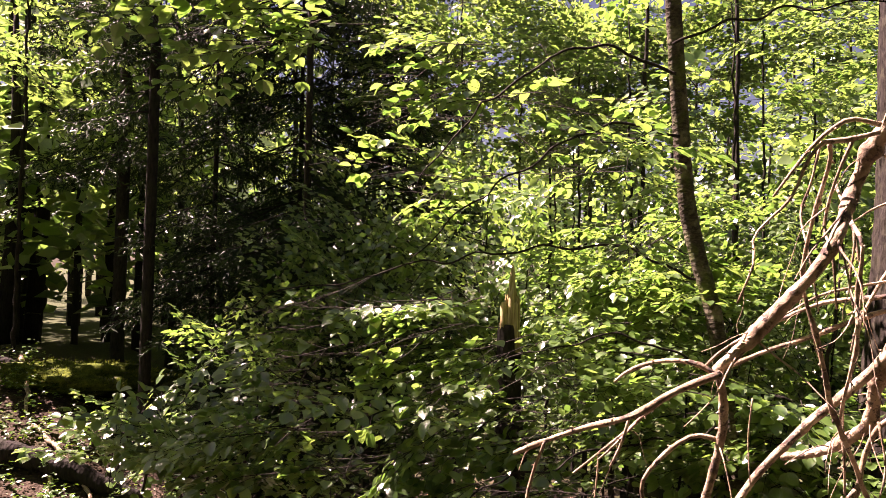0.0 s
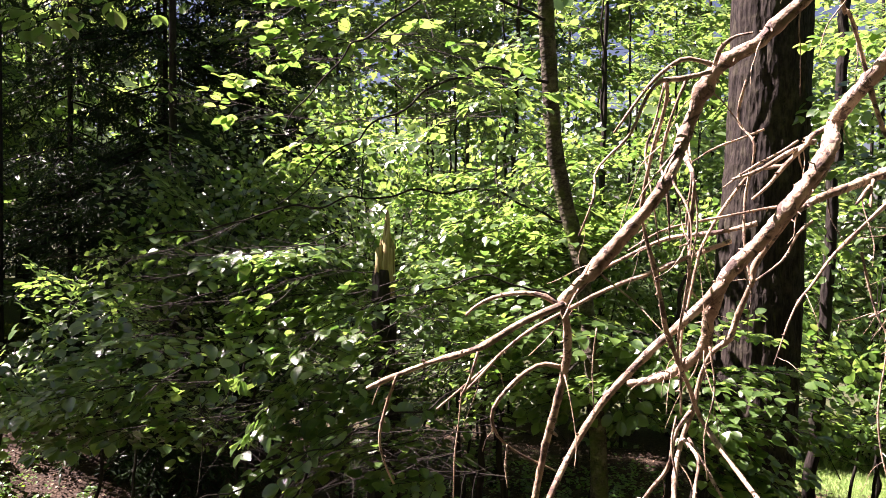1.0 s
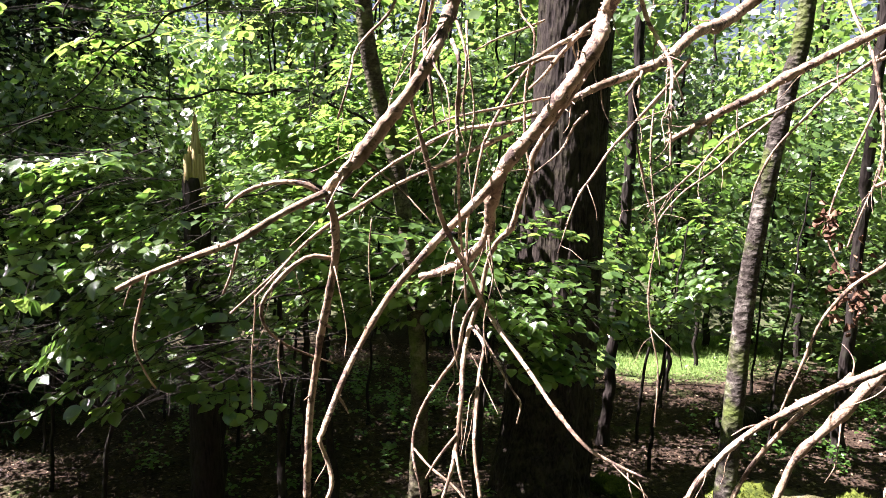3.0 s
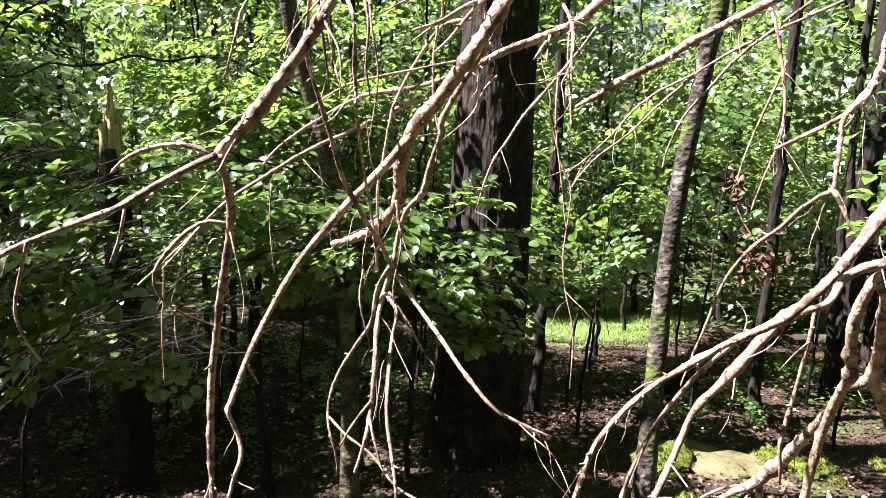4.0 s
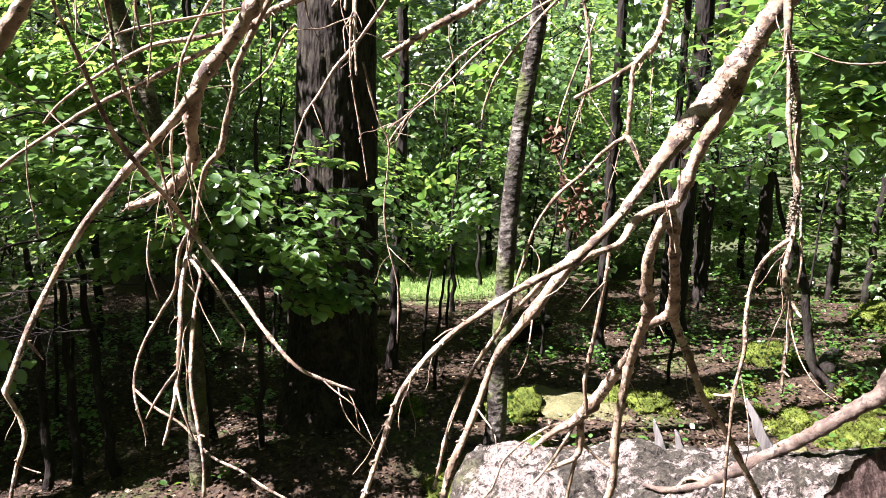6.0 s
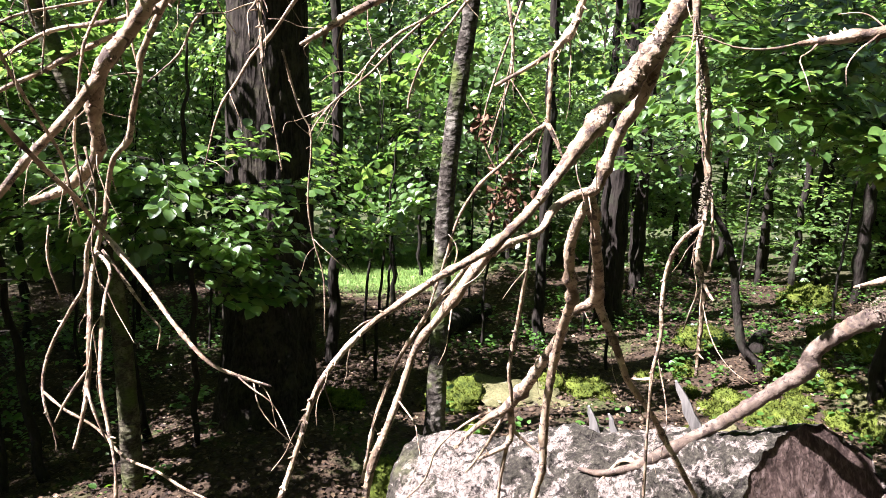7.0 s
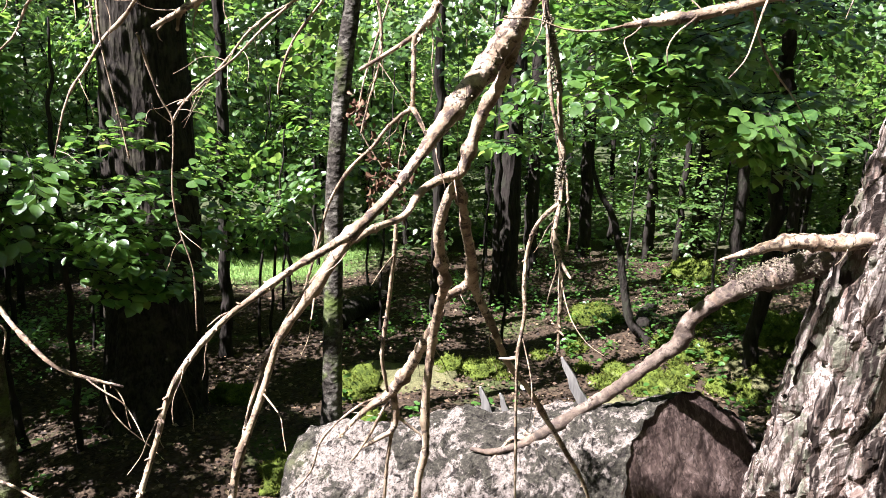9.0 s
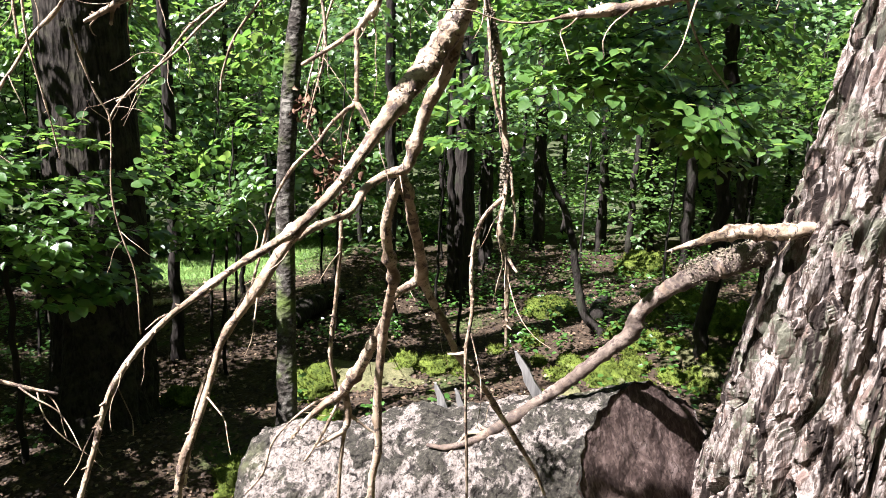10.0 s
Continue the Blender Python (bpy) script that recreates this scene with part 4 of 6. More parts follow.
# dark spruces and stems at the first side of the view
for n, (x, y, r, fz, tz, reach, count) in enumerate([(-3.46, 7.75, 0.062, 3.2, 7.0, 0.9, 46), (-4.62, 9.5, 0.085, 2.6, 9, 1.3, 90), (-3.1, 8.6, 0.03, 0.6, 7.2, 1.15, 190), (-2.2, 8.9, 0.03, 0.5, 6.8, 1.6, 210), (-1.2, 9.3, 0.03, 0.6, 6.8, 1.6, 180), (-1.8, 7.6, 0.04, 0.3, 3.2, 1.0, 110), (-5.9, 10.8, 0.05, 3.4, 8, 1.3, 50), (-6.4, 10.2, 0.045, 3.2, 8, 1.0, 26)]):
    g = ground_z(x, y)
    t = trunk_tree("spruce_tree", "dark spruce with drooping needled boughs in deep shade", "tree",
        [(x, y, g - 0.2, r * 1.4), (x, y, g + 0.3, r), (x + 0.02, y, g + 4, r * 0.85), (x, y, g + 10, r * 0.2)], M_SHADEBARK, "dark spruces", sides=14, step=0.1, rough=0.08, seed=n)
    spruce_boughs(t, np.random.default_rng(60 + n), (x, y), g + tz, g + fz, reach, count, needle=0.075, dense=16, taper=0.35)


# ---- the old trunk, its limbs and the log ----
old_spruce = thing("old_spruce_tree", "massive old spruce with grey flaking bark and bare dead lower branches", "tree", at=(3.38, 0.5, -0.1))
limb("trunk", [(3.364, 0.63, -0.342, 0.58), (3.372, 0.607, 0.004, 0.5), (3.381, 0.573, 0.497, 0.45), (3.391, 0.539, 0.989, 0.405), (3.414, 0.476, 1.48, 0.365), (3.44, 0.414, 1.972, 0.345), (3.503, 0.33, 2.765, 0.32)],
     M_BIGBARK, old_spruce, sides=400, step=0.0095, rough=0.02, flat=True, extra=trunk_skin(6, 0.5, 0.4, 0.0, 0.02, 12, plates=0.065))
limb("trunk_top", [(3.48, 0.29, 2.7, 0.335), (3.55, 0.15, 4.6, 0.28), (3.6, 0.1, 10.0, 0.06)], M_BIGBARK, old_spruce, sides=40, step=0.08, rough=0.05)
# boughs above the view, made dense to shade the trunk and leaves below
spruce_boughs(old_spruce, np.random.default_rng(9), (3.55, 0.15), 8.5, 5.0, 2.6, 110, dense=15, needle=0.10)


def dead(name, ctrl, parent):
    """A bare dead limb, knotty and a little crooked, with the stubs of lost twigs."""
    if name != "limb":
        ctrl = [(x, y, z, q * (0.72 + 0.12 * smooth01(0.006, 0.010, q))) for x, y, z, q in ctrl]
    r = max(c[3] for c in ctrl[-6:])
    thick = r > 0.016
    seed = len(name) + ctrl[0][0] * 7 + ctrl[-1][2] * 3
    parts = [tube(ctrl, sides=14 if thick else 9 if r > 0.006 else 6, step=0.010 if r > 0.004 else 0.016,
                  rough=0.22, fine=45 if thick else 90, knots=0.35 if name == "limb" else 1.0, wobble=0.006 if r > 0.004 else 0.004, seed=seed)]
    rng = np.random.default_rng(int(abs(seed) * 1000))
    line = spline(ctrl, 80)
    length = np.linalg.norm(np.diff(line[:, :3], axis=0), axis=1).sum()
    for _ in range(int(length / 0.045)):
        i = int(rng.integers(3, 78))
        q, rad = line[i, :3], line[i, 3]
        along = line[i + 1, :3] - line[i, :3]
        along /= np.linalg.norm(along) + 1e-9
        d = rng.normal(0, 1, 3)
        d -= along * (d @ along)
        d = d / np.linalg.norm(d) + along * 0.5
        ln = rad * 0.95 + rng.uniform(0.001, 0.0045) * (1 if rng.random() < 0.93 else 3)
        w = min(rad * 0.5, rng.uniform(0.0012, 0.0028))
        parts.append(tube([(*q, w * 1.3), (*(q + d * ln * 0.6), w), (*(q + d * ln), w * 0.5)], sides=5, step=0.01, rough=0.1))
    for _ in range(int(length / 0.22) if name != "limb" else 0):
        i = int(rng.integers(12, 78))
        q, rad = line[i, :3], line[i, 3]
        along = line[i + 1, :3] - line[i, :3]
        along /= np.linalg.norm(along) + 1e-9
        d = rng.normal(0, 0.7, 3) + along * 0.8 + (0, 0, -0.6)
        rows, ln = [], rng.uniform(0.03, 0.17)
        w = min(rad * 0.45, rng.uniform(0.0008, 0.0018))
        for g in range(5):
            rows.append((*q, w * (1.1 - 0.18 * g)))
            d = d / np.linalg.norm(d) + rng.normal(0, 0.22, 3) + (0, 0, -0.12)
            q = q + d / np.linalg.norm(d) * ln / 4
        parts.append(tube(rows, sides=5, step=0.012, rough=0.2, fine=90))
    v, f = joined(parts)
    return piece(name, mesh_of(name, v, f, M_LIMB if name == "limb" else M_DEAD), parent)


def lichen_on(parent, rows, n, size=(0.010, 0.024), seed=1):
    """Tufts of pale lichen on the upper side of a limb through rows x, y, z, radius."""
    rng = np.random.default_rng(seed)
    line = spline(rows, 60)
    P, D, U, S = [], [], [], []
    for _ in range(n):
        i = int(rng.integers(0, 59))
        d = rng.normal(0, 1, 3) + (-0.5, 0.2, 0.6)
        d /= np.linalg.norm(d)
        P.append(line[i, :3] + d * line[i, 3] * 0.84)
        D.append(d * 0.6 + rng.normal(0, 0.6, 3))
        U.append(rng.normal(0, 1, 3))
        S.append(rng.uniform(*size))
    piece("lichen", leaf_mesh("lichen", P, D, U, S, M_LICHEN, LUMP, LUMP_F), parent, "pale grey-yellow lichen tufts", kind="stuff")


b_a = dead("dead_branch", [(3.42, 0.33, 3.3, 0.016), (2.938, 0.475, 3.213, 0.0146), (2.11, 0.585, 3.038, 0.0131), (1.267, 0.73, 2.735, 0.0116), (0.824, 0.938, 2.475, 0.0108), (0.583, 1.019, 2.254, 0.0102), (0.536, 1.036, 2.206, 0.0098), (0.496, 1.06, 2.175, 0.0113), (0.473, 1.093, 2.099, 0.0096), (0.424, 1.053, 2.021, 0.0095), (0.361, 1.092, 1.932, 0.009), (0.312, 1.101, 1.877, 0.0091)], old_spruce)
dead("twig", [(0.307, 1.064, 1.878, 0.0069), (0.255, 1.076, 1.852, 0.0061), (0.203, 1.063, 1.828, 0.0051), (0.149, 1.105, 1.806, 0.0046), (0.097, 1.106, 1.787, 0.0042), (0.059, 1.114, 1.768, 0.0031)], b_a)
dead("twig", [(0.302, 1.074, 1.875, 0.0046), (0.284, 1.079, 1.887, 0.0046), (0.255, 1.09, 1.89, 0.0038), (0.228, 1.105, 1.884, 0.0034), (0.202, 1.122, 1.87, 0.0031), (0.19, 1.134, 1.856, 0.0024)], b_a)
dead("twig", [(0.308, 1.089, 1.875, 0.0071), (0.321, 1.113, 1.832, 0.0072), (0.322, 1.136, 1.778, 0.0075), (0.313, 1.16, 1.706, 0.0073), (0.304, 1.182, 1.639, 0.0069), (0.292, 1.19, 1.565, 0.007), (0.289, 1.196, 1.487, 0.0072), (0.29, 1.199, 1.428, 0.0062), (0.292, 1.193, 1.351, 0.0063), (0.295, 1.199, 1.288, 0.0048)], b_a)
dead("twig", [(0.323, 1.135, 1.784, 0.0051), (0.289, 1.133, 1.789, 0.0042), (0.253, 1.14, 1.763, 0.0042), (0.228, 1.15, 1.727, 0.0038), (0.236, 1.164, 1.689, 0.003), (0.269, 1.181, 1.656, 0.0027), (0.329, 1.192, 1.625, 0.0018)], b_a)
dead("twig", [(0.251, 1.164, 1.672, 0.0019), (0.249, 1.165, 1.639, 0.0017), (0.252, 1.164, 1.611, 0.0013)], b_a)
dead("twig", [(0.097, 1.094, 1.787, 0.0027), (0.087, 1.111, 1.753, 0.0025), (0.078, 1.112, 1.716, 0.0025), (0.078, 1.113, 1.691, 0.0021), (0.088, 1.121, 1.656, 0.0018), (0.097, 1.128, 1.634, 0.0015)], b_a)
dead("twig", [(0.2, 1.093, 1.821, 0.0027), (0.191, 1.103, 1.783, 0.0023), (0.18, 1.112, 1.754, 0.0019)], b_a)
dead("twig", [(0.481, 1.045, 2.176, 0.0042), (0.451, 1.047, 2.183, 0.0038), (0.426, 1.046, 2.17, 0.0034), (0.407, 1.053, 2.151, 0.0032), (0.388, 1.058, 2.126, 0.0028), (0.363, 1.06, 2.092, 0.0021)], b_a)
dead("twig", [(0.481, 1.048, 2.168, 0.0042), (0.443, 1.052, 2.158, 0.0038), (0.417, 1.051, 2.154, 0.0035), (0.401, 1.056, 2.133, 0.0032), (0.388, 1.057, 2.099, 0.0028), (0.373, 1.054, 2.079, 0.0025), (0.355, 1.053, 2.063, 0.0023), (0.339, 1.056, 2.042, 0.0021), (0.326, 1.015, 2.011, 0.0021), (0.313, 1.036, 1.965, 0.0017)], b_a)
dead("twig", [(0.485, 1.043, 2.176, 0.0035), (0.482, 1.022, 2.192, 0.0034), (0.491, 1.006, 2.203, 0.0027), (0.503, 0.988, 2.204, 0.002)], b_a)
dead("twig", [(0.453, 1.055, 2.159, 0.0032), (0.443, 1.069, 2.122, 0.0028), (0.44, 1.09, 2.085, 0.003), (0.438, 1.096, 2.053, 0.0027), (0.431, 1.058, 2.023, 0.0023), (0.443, 1.076, 1.959, 0.0016)], b_a)
dead("twig", [(0.435, 1.071, 2.157, 0.0036), (0.443, 1.092, 2.126, 0.0037), (0.434, 1.148, 2.009, 0.0034), (0.447, 1.178, 1.964, 0.0036), (0.466, 1.185, 1.911, 0.0041), (0.486, 1.203, 1.858, 0.0054), (0.508, 1.24, 1.819, 0.0056), (0.55, 1.294, 1.765, 0.0052), (0.602, 1.364, 1.705, 0.0056), (0.648, 1.412, 1.634, 0.006), (0.673, 1.371, 1.582, 0.006), (0.686, 1.299, 1.543, 0.0057), (0.696, 1.225, 1.503, 0.0051), (0.716, 1.159, 1.466, 0.0045), (0.751, 1.126, 1.443, 0.0041), (0.786, 1.095, 1.427, 0.0027)], b_a)
b_b = dead("dead_branch", [(3.42, 0.33, 3, 0.0203), (2.933, 0.469, 2.966, 0.0187), (2.125, 0.567, 2.9, 0.0172), (1.337, 0.771, 2.69, 0.0158), (0.995, 1.088, 2.443, 0.015), (0.856, 1.289, 2.21, 0.0147), (0.846, 1.355, 2.154, 0.0147), (0.803, 1.308, 2.095, 0.0143), (0.741, 1.318, 2.008, 0.0144), (0.701, 1.347, 1.944, 0.0147), (0.664, 1.375, 1.887, 0.0149), (0.659, 1.417, 1.824, 0.0132), (0.667, 1.463, 1.751, 0.0126), (0.64, 1.523, 1.7, 0.0118), (0.613, 1.57, 1.675, 0.0097), (0.581, 1.61, 1.659, 0.0073)], old_spruce)
dead("twig", [(0.662, 1.371, 1.881, 0.0106), (0.612, 1.4, 1.821, 0.0096), (0.564, 1.423, 1.768, 0.0087), (0.514, 1.444, 1.705, 0.0088), (0.472, 1.451, 1.653, 0.0082), (0.418, 1.439, 1.574, 0.0076), (0.373, 1.409, 1.509, 0.0075), (0.341, 1.384, 1.447, 0.0073), (0.334, 1.371, 1.438, 0.0053), (0.347, 1.368, 1.398, 0.0054), (0.351, 1.355, 1.362, 0.0054), (0.333, 1.35, 1.319, 0.0045), (0.317, 1.343, 1.264, 0.0045), (0.305, 1.349, 1.206, 0.0036)], b_b)
dead("twig", [(0.374, 1.422, 1.5, 0.0023), (0.386, 1.421, 1.479, 0.0019), (0.395, 1.421, 1.459, 0.0014)], b_b)
dead("twig", [(0.865, 1.387, 2.159, 0.007), (0.84, 1.416, 2.14, 0.0067), (0.796, 1.367, 2.116, 0.0063), (0.762, 1.367, 2.081, 0.0053), (0.731, 1.358, 2.049, 0.0042), (0.704, 1.362, 2.024, 0.0031)], b_b)
dead("twig", [(0.849, 1.426, 2.129, 0.0063), (0.768, 1.358, 2.106, 0.0053), (0.702, 1.337, 2.072, 0.0046), (0.654, 1.326, 2.056, 0.0031)], b_b)
dead("twig", [(0.856, 1.416, 2.122, 0.0078), (0.806, 1.317, 2.073, 0.0073), (0.745, 1.409, 1.924, 0.0069), (0.737, 1.422, 1.875, 0.0065), (0.73, 1.45, 1.817, 0.0066), (0.724, 1.47, 1.769, 0.0068), (0.704, 1.496, 1.738, 0.0064), (0.695, 1.529, 1.683, 0.0065), (0.681, 1.529, 1.624, 0.0066), (0.663, 1.53, 1.57, 0.0065), (0.637, 1.506, 1.499, 0.0065), (0.617, 1.465, 1.435, 0.0063), (0.609, 1.453, 1.373, 0.0064), (0.592, 1.433, 1.316, 0.0052), (0.568, 1.428, 1.254, 0.0037)], b_b)
dead("twig", [(0.669, 1.51, 1.628, 0.0054), (0.648, 1.524, 1.583, 0.0054), (0.641, 1.54, 1.513, 0.0055), (0.614, 1.559, 1.465, 0.005), (0.581, 1.577, 1.406, 0.0051), (0.559, 1.572, 1.358, 0.0044), (0.549, 1.553, 1.319, 0.0044), (0.547, 1.523, 1.283, 0.0033), (0.556, 1.514, 1.24, 0.0022)], b_b)
dead("twig", [(0.549, 1.546, 1.324, 0.0033), (0.575, 1.509, 1.294, 0.0032), (0.616, 1.461, 1.263, 0.0038), (0.643, 1.412, 1.219, 0.0038), (0.684, 1.37, 1.193, 0.0037), (0.717, 1.324, 1.165, 0.0037), (0.78, 1.271, 1.123, 0.0032)], b_b)
dead("twig", [(0.606, 1.45, 1.38, 0.0037), (0.569, 1.455, 1.334, 0.0032), (0.546, 1.456, 1.297, 0.0021)], b_b)
dead("twig", [(0.6, 1.439, 1.352, 0.0037), (0.605, 1.419, 1.307, 0.0031), (0.616, 1.408, 1.26, 0.0021)], b_b)
dead("twig", [(0.663, 1.533, 1.571, 0.0043), (0.671, 1.471, 1.546, 0.0042), (0.641, 1.417, 1.501, 0.0046), (0.619, 1.378, 1.442, 0.005), (0.604, 1.345, 1.392, 0.005), (0.599, 1.306, 1.339, 0.0048), (0.596, 1.279, 1.283, 0.0038), (0.587, 1.26, 1.231, 0.0038)], b_b)
dead("twig", [(0.67, 1.523, 1.572, 0.0038), (0.703, 1.481, 1.502, 0.0032), (0.724, 1.45, 1.455, 0.0027), (0.734, 1.438, 1.432, 0.0022), (0.725, 1.435, 1.396, 0.0016)], b_b)
b_g = dead("dead_branch", [(3.42, 0.33, 3.1, 0.0212), (3.111, 0.622, 3.02, 0.0197), (2.631, 0.995, 2.902, 0.0187), (2.11, 1.376, 2.709, 0.0182), (1.801, 1.68, 2.501, 0.0179), (1.577, 1.744, 2.338, 0.0179), (1.521, 1.779, 2.282, 0.0176), (1.411, 1.75, 2.219, 0.0167), (1.215, 1.599, 2.164, 0.0144), (1.064, 1.496, 2.099, 0.0122), (0.953, 1.443, 2.06, 0.0104), (0.865, 1.418, 2.032, 0.009), (0.79, 1.389, 2, 0.0076), (0.727, 1.351, 1.965, 0.0063)], old_spruce)
dead("twig", [(0.964, 1.425, 2.063, 0.0045), (0.952, 1.415, 2.041, 0.004), (0.945, 1.405, 2.013, 0.0028)], b_g)
dead("twig", [(0.951, 1.417, 2.052, 0.0052), (0.933, 1.416, 2.03, 0.0046), (0.922, 1.415, 2.018, 0.0034)], b_g)
dead("twig", [(1.533, 1.829, 2.271, 0.0072), (1.499, 1.868, 2.256, 0.006), (1.458, 1.896, 2.219, 0.0046)], b_g)
dead("dead_branch", [(0.764, 1.459, 1.981, 0.0061), (0.716, 1.505, 1.965, 0.0056), (0.648, 1.561, 1.952, 0.0052), (0.595, 1.605, 1.923, 0.0047), (0.546, 1.656, 1.89, 0.0042), (0.502, 1.694, 1.85, 0.0038), (0.473, 1.722, 1.811, 0.0033)], old_spruce)
b_d = dead("dead_branch", [(0.733, 1.496, 1.948, 0.0062), (0.682, 1.542, 1.92, 0.0062), (0.62, 1.595, 1.883, 0.0064), (0.576, 1.636, 1.86, 0.0059), (0.534, 1.674, 1.832, 0.0055), (0.49, 1.709, 1.8, 0.0055), (0.451, 1.738, 1.772, 0.0055), (0.408, 1.763, 1.739, 0.0056), (0.371, 1.786, 1.704, 0.005), (0.342, 1.8, 1.674, 0.0051), (0.307, 1.812, 1.639, 0.0045), (0.264, 1.824, 1.599, 0.0039), (0.217, 1.831, 1.559, 0.0034)], old_spruce)
dead("twig", [(0.269, 1.827, 1.601, 0.0029), (0.267, 1.83, 1.526, 0.0025), (0.261, 1.834, 1.454, 0.0026), (0.256, 1.834, 1.337, 0.0023)], b_d)
dead("twig", [(0.342, 1.79, 1.68, 0.0044), (0.296, 1.793, 1.627, 0.0039), (0.269, 1.807, 1.596, 0.0028)], b_d)
dead("dead_branch", [(3.42, 0.33, 2.9, 0.006), (2.809, 0.567, 2.943, 0.0055), (1.786, 0.832, 2.978, 0.005), (0.934, 1.15, 2.813, 0.0044), (0.716, 1.202, 2.558, 0.0042), (0.748, 1.198, 2.316, 0.0041), (0.809, 1.269, 2.305, 0.0044), (0.883, 1.299, 2.153, 0.0048), (0.903, 1.285, 2.104, 0.0044), (0.85, 1.168, 2.051, 0.0043), (0.813, 1.112, 1.985, 0.0036), (0.799, 1.087, 1.905, 0.0027)], old_spruce)
dead("twig", [(1.151, 1.539, 2.103, 0.0064), (1.138, 1.616, 2.036, 0.0062), (1.116, 1.707, 1.953, 0.0059), (1.06, 1.693, 1.909, 0.0052), (1.016, 1.691, 1.853, 0.0045), (0.984, 1.686, 1.817, 0.0038), (0.96, 1.68, 1.776, 0.0031), (0.944, 1.684, 1.724, 0.0025), (0.931, 1.689, 1.679, 0.0019)], b_g)
dead("twig", [(1.138, 1.704, 1.92, 0.0036), (1.156, 1.696, 1.837, 0.0037), (1.17, 1.69, 1.786, 0.0033), (1.186, 1.681, 1.743, 0.003), (1.182, 1.68, 1.689, 0.0027), (1.169, 1.683, 1.588, 0.0028), (1.174, 1.674, 1.496, 0.0026), (1.189, 1.658, 1.389, 0.0026), (1.181, 1.649, 1.249, 0.0024)], b_g)
dead("twig", [(1.187, 1.685, 1.733, 0.0028), (1.216, 1.697, 1.761, 0.0031), (1.275, 1.706, 1.809, 0.0034), (1.361, 1.708, 1.864, 0.004), (1.444, 1.707, 1.929, 0.0045), (1.55, 1.687, 2.01, 0.005)], b_g)
b_h = dead("dead_branch", [(3.42, 0.33, 2.8, 0.0138), (3.095, 0.523, 2.733, 0.0129), (2.593, 0.723, 2.633, 0.0123), (1.97, 1.002, 2.427, 0.0116), (1.586, 1.198, 2.246, 0.0109), (1.354, 1.363, 2.102, 0.0102), (1.282, 1.4, 2.059, 0.0104), (1.217, 1.428, 2.016, 0.0098), (1.154, 1.457, 1.983, 0.0092), (1.113, 1.477, 1.955, 0.0081), (1.073, 1.498, 1.931, 0.0052)], old_spruce)
dead("twig", [(1.127, 1.47, 1.966, 0.0057), (1.118, 1.476, 1.95, 0.0058), (1.113, 1.478, 1.925, 0.0041)], b_h)
dead("dead_branch", [(3.42, 0.33, 2.8, 0.0084), (3.2, 0.612, 2.729, 0.0078), (2.75, 0.91, 2.586, 0.0072), (2.238, 1.256, 2.38, 0.0066), (1.946, 1.493, 2.227, 0.0062), (1.768, 1.665, 2.116, 0.0059), (1.704, 1.732, 2.073, 0.0053), (1.638, 1.79, 2.02, 0.0049), (1.568, 1.847, 1.973, 0.0047), (1.518, 1.881, 1.924, 0.0043), (1.465, 1.911, 1.856, 0.0039), (1.395, 1.948, 1.778, 0.0035), (1.349, 1.97, 1.745, 0.0031)], old_spruce)
dead("dead_branch", [(3.42, 0.33, 2.8, 0.008), (3.155, 0.599, 2.749, 0.0074), (2.693, 0.898, 2.658, 0.0069), (2.166, 1.235, 2.463, 0.0063), (1.87, 1.451, 2.274, 0.0059), (1.7, 1.595, 2.114, 0.0056), (1.645, 1.644, 2.055, 0.005), (1.593, 1.687, 1.973, 0.0043), (1.55, 1.723, 1.902, 0.0041), (1.521, 1.748, 1.822, 0.0036), (1.513, 1.753, 1.777, 0.003)], old_spruce)
dead("dead_branch", [(3.42, 0.33, 2.8, 0.0075), (3.052, 0.661, 2.793, 0.007), (2.429, 1.082, 2.786, 0.0066), (1.839, 1.43, 2.606, 0.006), (1.672, 1.642, 2.347, 0.0056), (1.62, 1.514, 2.117, 0.0053), (1.618, 1.488, 2.032, 0.0053), (1.617, 1.469, 1.941, 0.0047), (1.611, 1.467, 1.863, 0.004), (1.59, 1.485, 1.769, 0.0034), (1.575, 1.501, 1.686, 0.0028)], old_spruce)
b_r7 = dead("dead_branch", [(3.42, 0.33, 2.7, 0.0135), (3.046, 0.547, 2.701, 0.0125), (2.388, 0.773, 2.692, 0.0115), (1.78, 0.992, 2.524, 0.0104), (1.538, 1.073, 2.301, 0.0097), (1.475, 1.109, 2.076, 0.0092), (1.467, 1.111, 2.028, 0.0093), (1.458, 1.116, 1.983, 0.0094), (1.448, 1.125, 1.95, 0.0094), (1.433, 1.141, 1.925, 0.0084), (1.425, 1.149, 1.902, 0.0074), (1.423, 1.15, 1.859, 0.007), (1.419, 1.152, 1.811, 0.0065), (1.419, 1.156, 1.78, 0.006), (1.41, 1.18, 1.763, 0.006), (1.399, 1.212, 1.736, 0.0056), (1.389, 1.242, 1.699, 0.0057), (1.368, 1.28, 1.657, 0.0052), (1.344, 1.315, 1.592, 0.0047), (1.323, 1.338, 1.515, 0.0042), (1.3, 1.357, 1.425, 0.0037), (1.279, 1.371, 1.339, 0.0032)], old_spruce)
dead("twig", [(1.436, 1.151, 1.919, 0.0069), (1.418, 1.184, 1.894, 0.006), (1.399, 1.224, 1.869, 0.0055), (1.381, 1.259, 1.848, 0.0033)], b_r7)
